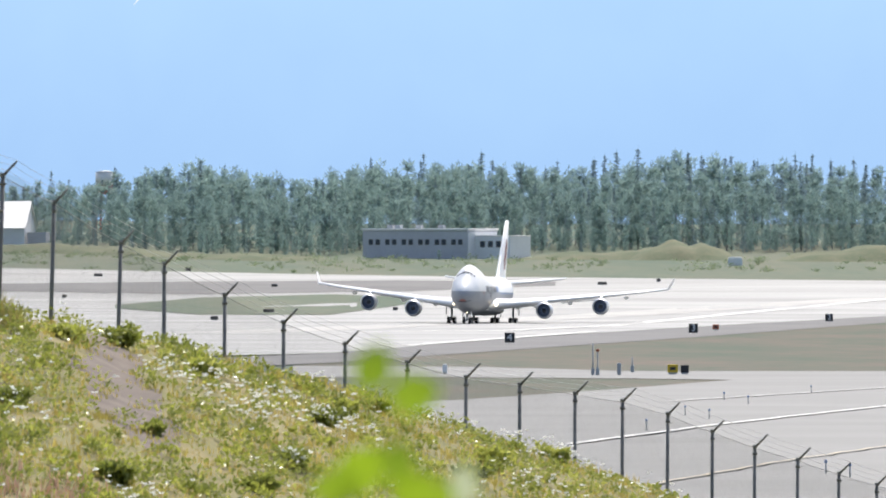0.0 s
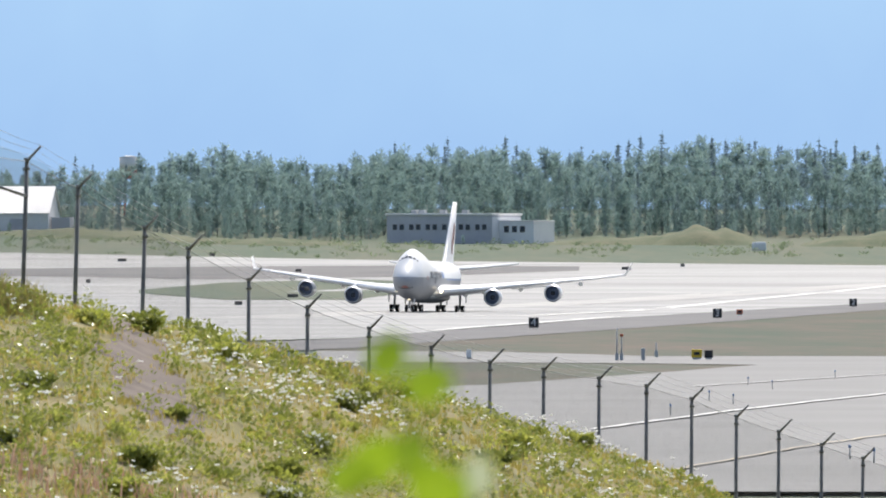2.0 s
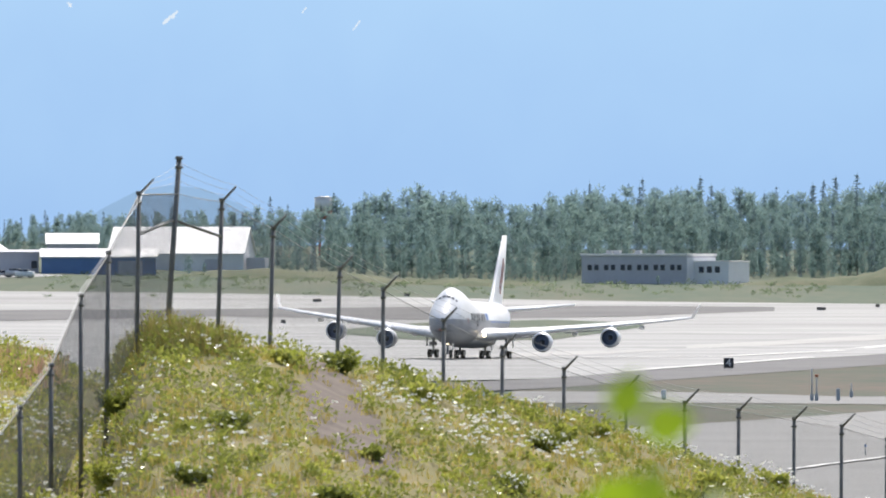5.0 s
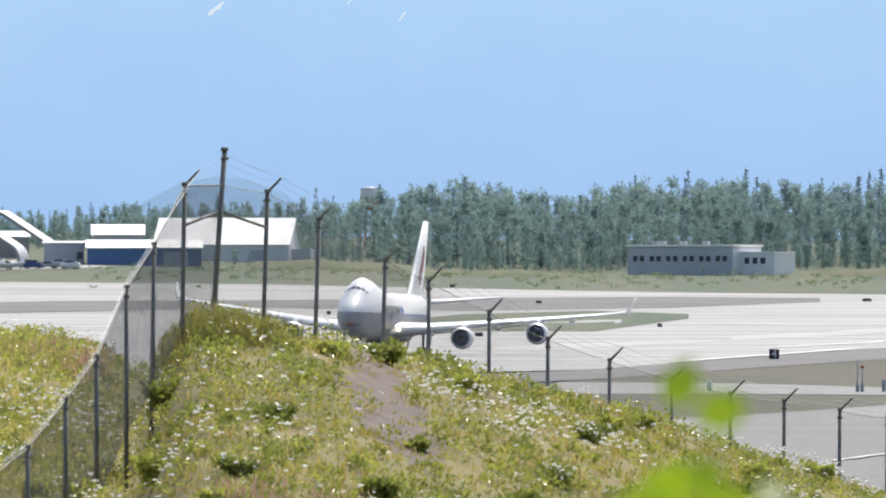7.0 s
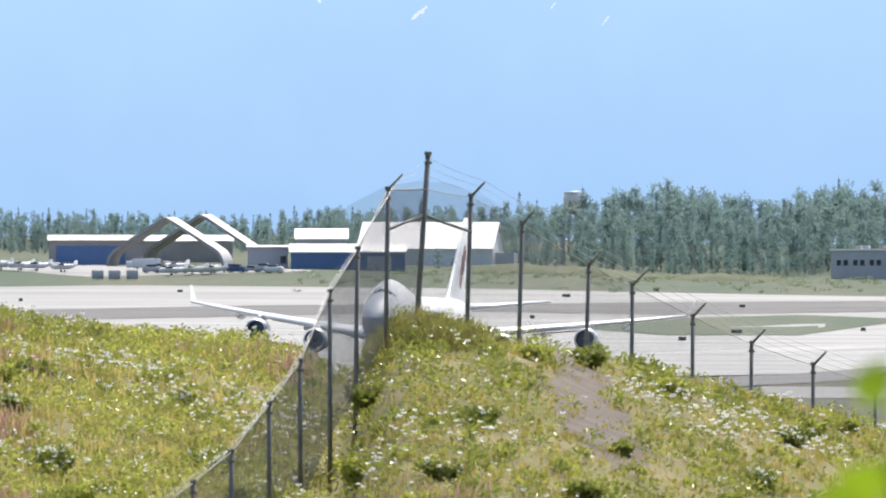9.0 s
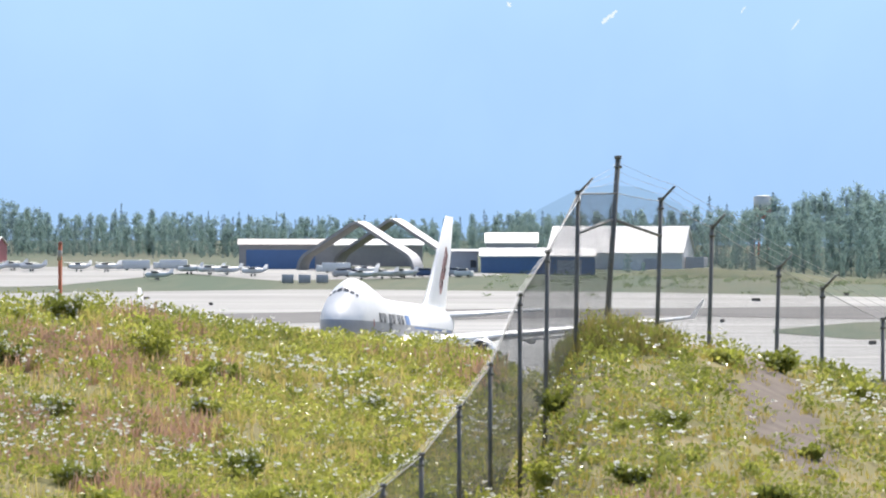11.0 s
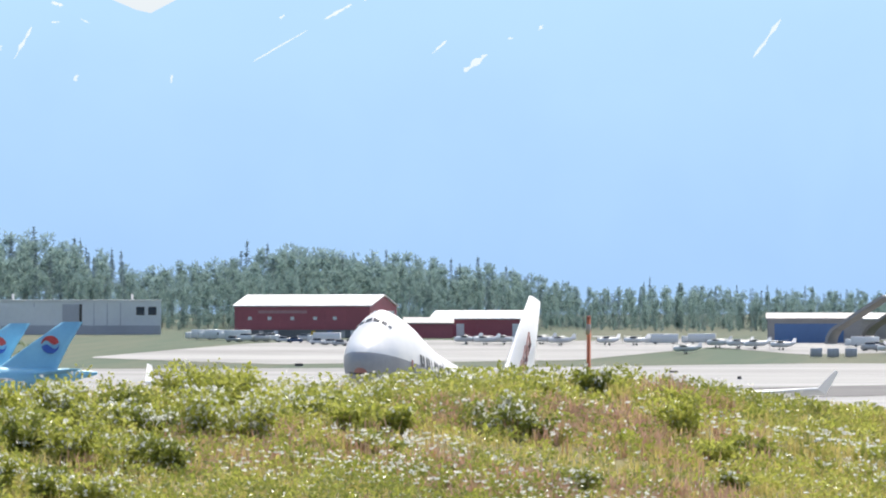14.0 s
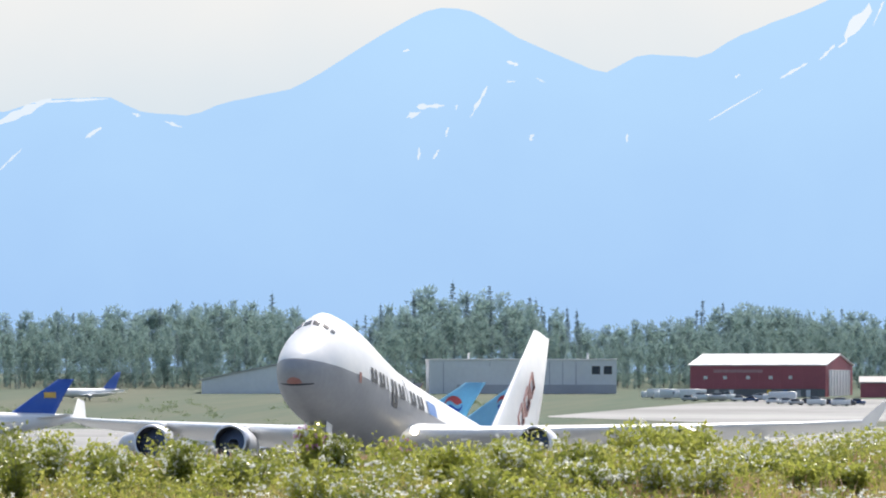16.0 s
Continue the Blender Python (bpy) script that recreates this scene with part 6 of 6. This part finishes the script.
def shrub(az, d, h, w, label, material, seed, flowers=0):
    """A leafy shrub: forked stems and a crown of separate leaves in uneven sprays."""
    rng_ = np.random.default_rng(seed)
    p = spot(az, d, -0.05)
    t = thing("shrub", label, "shrub", "shrubs on the mound", at=p)
    bm = bmesh.new()
    cs, outs = [], []
    for k in range(11):
        th = rng_.uniform(0, 6.283)
        tipv = Vector((math.cos(th) * w * rng_.uniform(.15, .5), math.sin(th) * w * rng_.uniform(.15, .5), h * rng_.uniform(.55, 1.0)))
        tube(bm, (0, 0, 0), tipv, 0.012, 0.004, 5)
        for s in np.linspace(0.25, 1, 10):
            q = np.array(tipv) * s
            m = 8
            cs.append(q + rng_.normal(size=(m, 3)) * np.array([w, w, h * .5]) * 0.10)
            outs.append(rng_.normal(size=(m, 3)) + [0, 0, 0.4])
    part("stem", bm, BARK, t)
    c = np.concatenate(cs)
    v, f = leaf_mesh(c, np.concatenate(outs), np.full(len(c), 0.105), rng_)
    part("foliage", mesh_of("foliage", v, f, material), None, t)
    if flowers:
        pick = c[rng_.choice(len(c), flowers if flowers == 31 else flowers * 2)] + [0, -0.03, 0.05]
        c5 = np.repeat(pick, 5, 0)
        o5 = rng_.normal(size=c5.shape) + [0, -0.3, 0.5]
        v, f = leaf_mesh(c5, o5, np.full(len(c5), 0.066), rng_)
        part("blossom", mesh_of("blossom", v, f, PETAL_GLINT if flowers != 31 else FIREWEED), None, t, "white blossoms" if flowers != 31 else "pink blossoms")
    return t


SHRUBS = [(-5.05, 0.955, .85, 1.05, LEAVES, 0), (-5.53, .985, .55, .75, DEEP, 26), (-6.05, .95, .75, 1.3, DEEP, 80), (-6.6, .95, .5, .8, LEAVES, 10), (-7.62, .985, .95, 1.2, LEAVES, 12), (-7.45, .99, .8, .8, LEAVES, 0),
          (-8.05, .97, .75, 1.0, DEEP, 20), (-8.75, .97, .75, 1.1, LEAVES, 10), (-9.05, .985, .75, .9, LEAVES, 31), (-9.3, .975, .95, .7, DEEP, 40), (-9.45, .98, 1.0, .6, LEAVES, 31), (-9.8, .97, .7, 1.1, DEEP, 30)]
SHRUBS += [(-10.2, .975, .85, 1.0, DEEP, 50), (-10.55, .97, .8, 1.1, DEEP, 40), (-10.9, .975, .85, 1.0, DEEP, 60), (-11.25, .97, .8, 1.0, LEAVES, 30), (-8.45, .98, .65, .9, LEAVES, 20), (-4.0, .95, .35, .8, LEAVES, 10),
          (-0.98, .90, .35, .7, DEEP, 0), (-1.72, .99, .4, .6, DEEP, 0), (-4.72, .94, .45, .9, DEEP, 0), (-7.0, .97, .55, 1.0, DEEP, 40), (-7.9, .93, .7, 1.0, DEEP, 60), (-8.3, .94, .6, 1.0, DEEP, 70), (-5.8, .98, .4, .8, LEAVES, 20),
          (-0.35, .985, .28, .4, LEAVES, 0), (0.62, .99, .3, .3, LEAVES, 0), (-2.95, .90, .5, .6, LEAVES, 0), (-2.9, .95, .5, .6, DEEP, 0), (-3.0, .86, .5, .7, LEAVES, 10)]
for k in range(46):
    a = -7.3 - 4.6 * ((k * 0.618034) % 1)
    SHRUBS.append((a, 0.84 + 0.155 * ((k * 0.37 + 0.11) % 1), (0.5 + 0.5 * ((k * 0.73) % 1)) * (1.25 if a < -9 else 1.0), 0.8 + 0.5 * ((k * 0.29) % 1), (DEEP, LEAVES, LEAVES)[k % 3], (40, 0, 70, 20)[k % 4]))
for k in range(22):
    a = -3.6 - 3.6 * ((k * 0.618034) % 1)
    SHRUBS.append((a, 0.80 + 0.19 * ((k * 0.47 + 0.3) % 1), 0.3 + 0.25 * ((k * 0.73) % 1), 0.6 + 0.5 * ((k * 0.29) % 1), (LEAVES, DEEP)[k % 2], (0, 40, 0, 20)[k % 4]))
for k in range(18):
    a = -2.6 + 3.2 * ((k * 0.618034) % 1)
    SHRUBS.append((a, 0.84 + 0.15 * ((k * 0.47 + 0.3) % 1), 0.2 + 0.18 * ((k * 0.73) % 1), 0.5 + 0.4 * ((k * 0.29) % 1), (LEAVES, DEEP)[k % 2], (0, 30, 0, 0)[k % 4]))
for k, (a, q, h, w, m, fl) in enumerate(SHRUBS):
    d = float(np.interp(a, CA, CD)) * q
    shrub(a, d, h, w, ("dark green" if m is DEEP else "fresh green") + (" leafy shrub with pale blossoms" if fl else " leafy shrub") + " on the mound", m, 100 + k, fl)
# single tall weeds that stand out over the crest
x, y, d, az, bare = scatter(520, -12.0, -3.35, 0.955, 1.005)
hh = prng.uniform(0.25, 0.62, len(x)) * np.interp(az, (-12, -8, -6.6, -5.8, -4.5, -3.4), (1.25, 1.1, 0.85, 0.6, 0.6, 0.4))
v, f = herbs(x, y, d, hh, 26, np.full(len(x), 0.085), prng, 0.045)
top = prng.random(len(x)) < 0.4
v2, f2 = herbs(x[top], y[top], d[top], hh[top] * 1.1, 9, np.full(top.sum(), 0.06), prng, 0.05)
cover("crest_weeds", [(v, f, LEAVES), (v2, f2, PETAL_GLINT)], "single tall leafy weeds over the mound's crest", "plants")
# taller weeds round the corner post
x, y, d, az, bare = scatter(300, -2.93, -2.25, 0.985, 1.012)
hh = 0.54 * prng.uniform(0.5, 1.15, len(x)) - 0.6 * np.abs(az + 2.6) * (az > -2.6)
v, f = blades(x, y, hh, 9, 0.011, prng)
v2, f2 = herbs(x, y, d, hh * 0.9, 12, np.full(len(x), 0.07), prng, 0.06)
WEED = mat("olive_weeds", (0.20, 0.20, 0.05), (0.36, 0.29, 0.11), 0.7, scale=0.4, island=0.8, through=0.4)
cover("corner_weeds", [(v, f, WEED), (v2, f2, DEEP)], "tall weeds round the fence corner post", "plants")

# ---- the twig close before the lens ----
TWIG = mat("bright_near_leaves", (0.24, 0.37, 0.012), (0.30, 0.43, 0.025), 0.5, scale=8, through=0.5)
PALELEAF = mat("pale_near_leaf", (0.55, 0.62, 0.42), None, 0.5, scale=8, through=0.4)
NEAR = 15.0


def twig_leaf(dx, dz, s, turn, material, parent):
    v, f = [], []
    n = 8
    for k in range(n + 1):
        u = k / n
        w = 0.36 * math.sin(math.pi * u ** 0.8) + 0.005
        for q in (-1, 0, 1):
            v.append((q * w * s, 0.05 * s * (abs(q) - 0.5), (u - 0.5) * s - 0.06 * s * (q * q)))
    for k in range(n):
        for q in (0, 1):
            f.append([3 * k + q, 3 * k + q + 1, 3 * k + q + 4, 3 * k + q + 3])
    o = part("leaf", mesh_of("leaf", v, f, material, smooth=True), None, parent)
    o.matrix_local = pose(dx, random.uniform(-.2, .2), dz, random.uniform(-25, 25), turn, random.uniform(-30, 30))
    return o


random.seed(4)
ta, te = -0.36, -0.0105
twig_at = (NEAR * math.sin(radians(ta)), NEAR * math.cos(radians(ta)), EYE_Z + NEAR * te)
twig = thing("leafy_twig", "bright green leafy twig close before the lens", "twig", at=twig_at, rz=0)
U = NEAR / 19000
bm = bmesh.new()
foot_z = float(ground_z(twig_at[0], twig_at[1])) - twig_at[2]
tube(bm, (0.10, 0, foot_z - 0.05), (0.05, 0, -0.30), 0.006, 0.003, 6)
tube(bm, (0.05, 0, -0.30), (0.03, 0, -0.03), 0.003, 0.0012, 6)
part("stem", bm, DEEP, twig)
for dx, dy, s, turn, m in ((0, 0, 100, 20, TWIG), (78, 52, 105, 75, TWIG), (-20, 190, 120, 40, TWIG), (65, 225, 125, -50, TWIG), (40, 165, 90, 10, TWIG), (155, 220, 90, 0, PALELEAF), (-60, 225, 100, 80, TWIG), (110, 255, 110, 30, TWIG)):
    twig_leaf(dx * U, -dy * U, s * U, turn, m, twig)
SWAY = [(0, -.36), (0.5, -.23), (1, -.27), (1.5, -.30), (2, -.41), (2.5, -.46), (3, -.42), (3.5, -.364), (4, -.352), (4.2, -.29), (6.3, -.14), (6.5, -.21), (7, -.13), (7.5, -.09), (8, -.17), (8.5, -.10), (9, -.19), (9.5, -.25), (11, -.3), (16, -.3)]


def twig_rows():
    return [(t, pose(twig_at[0] + NEAR * radians(a - ta), twig_at[1], twig_at[2] - 0.008 * math.sin(t * 0.45))) for t, a in SWAY]


def motions():
    walk(jet, jet_rows())
    walk(twig, twig_rows())
    for w, s in wings:
        walk(w, wing_rows(s))


motions()
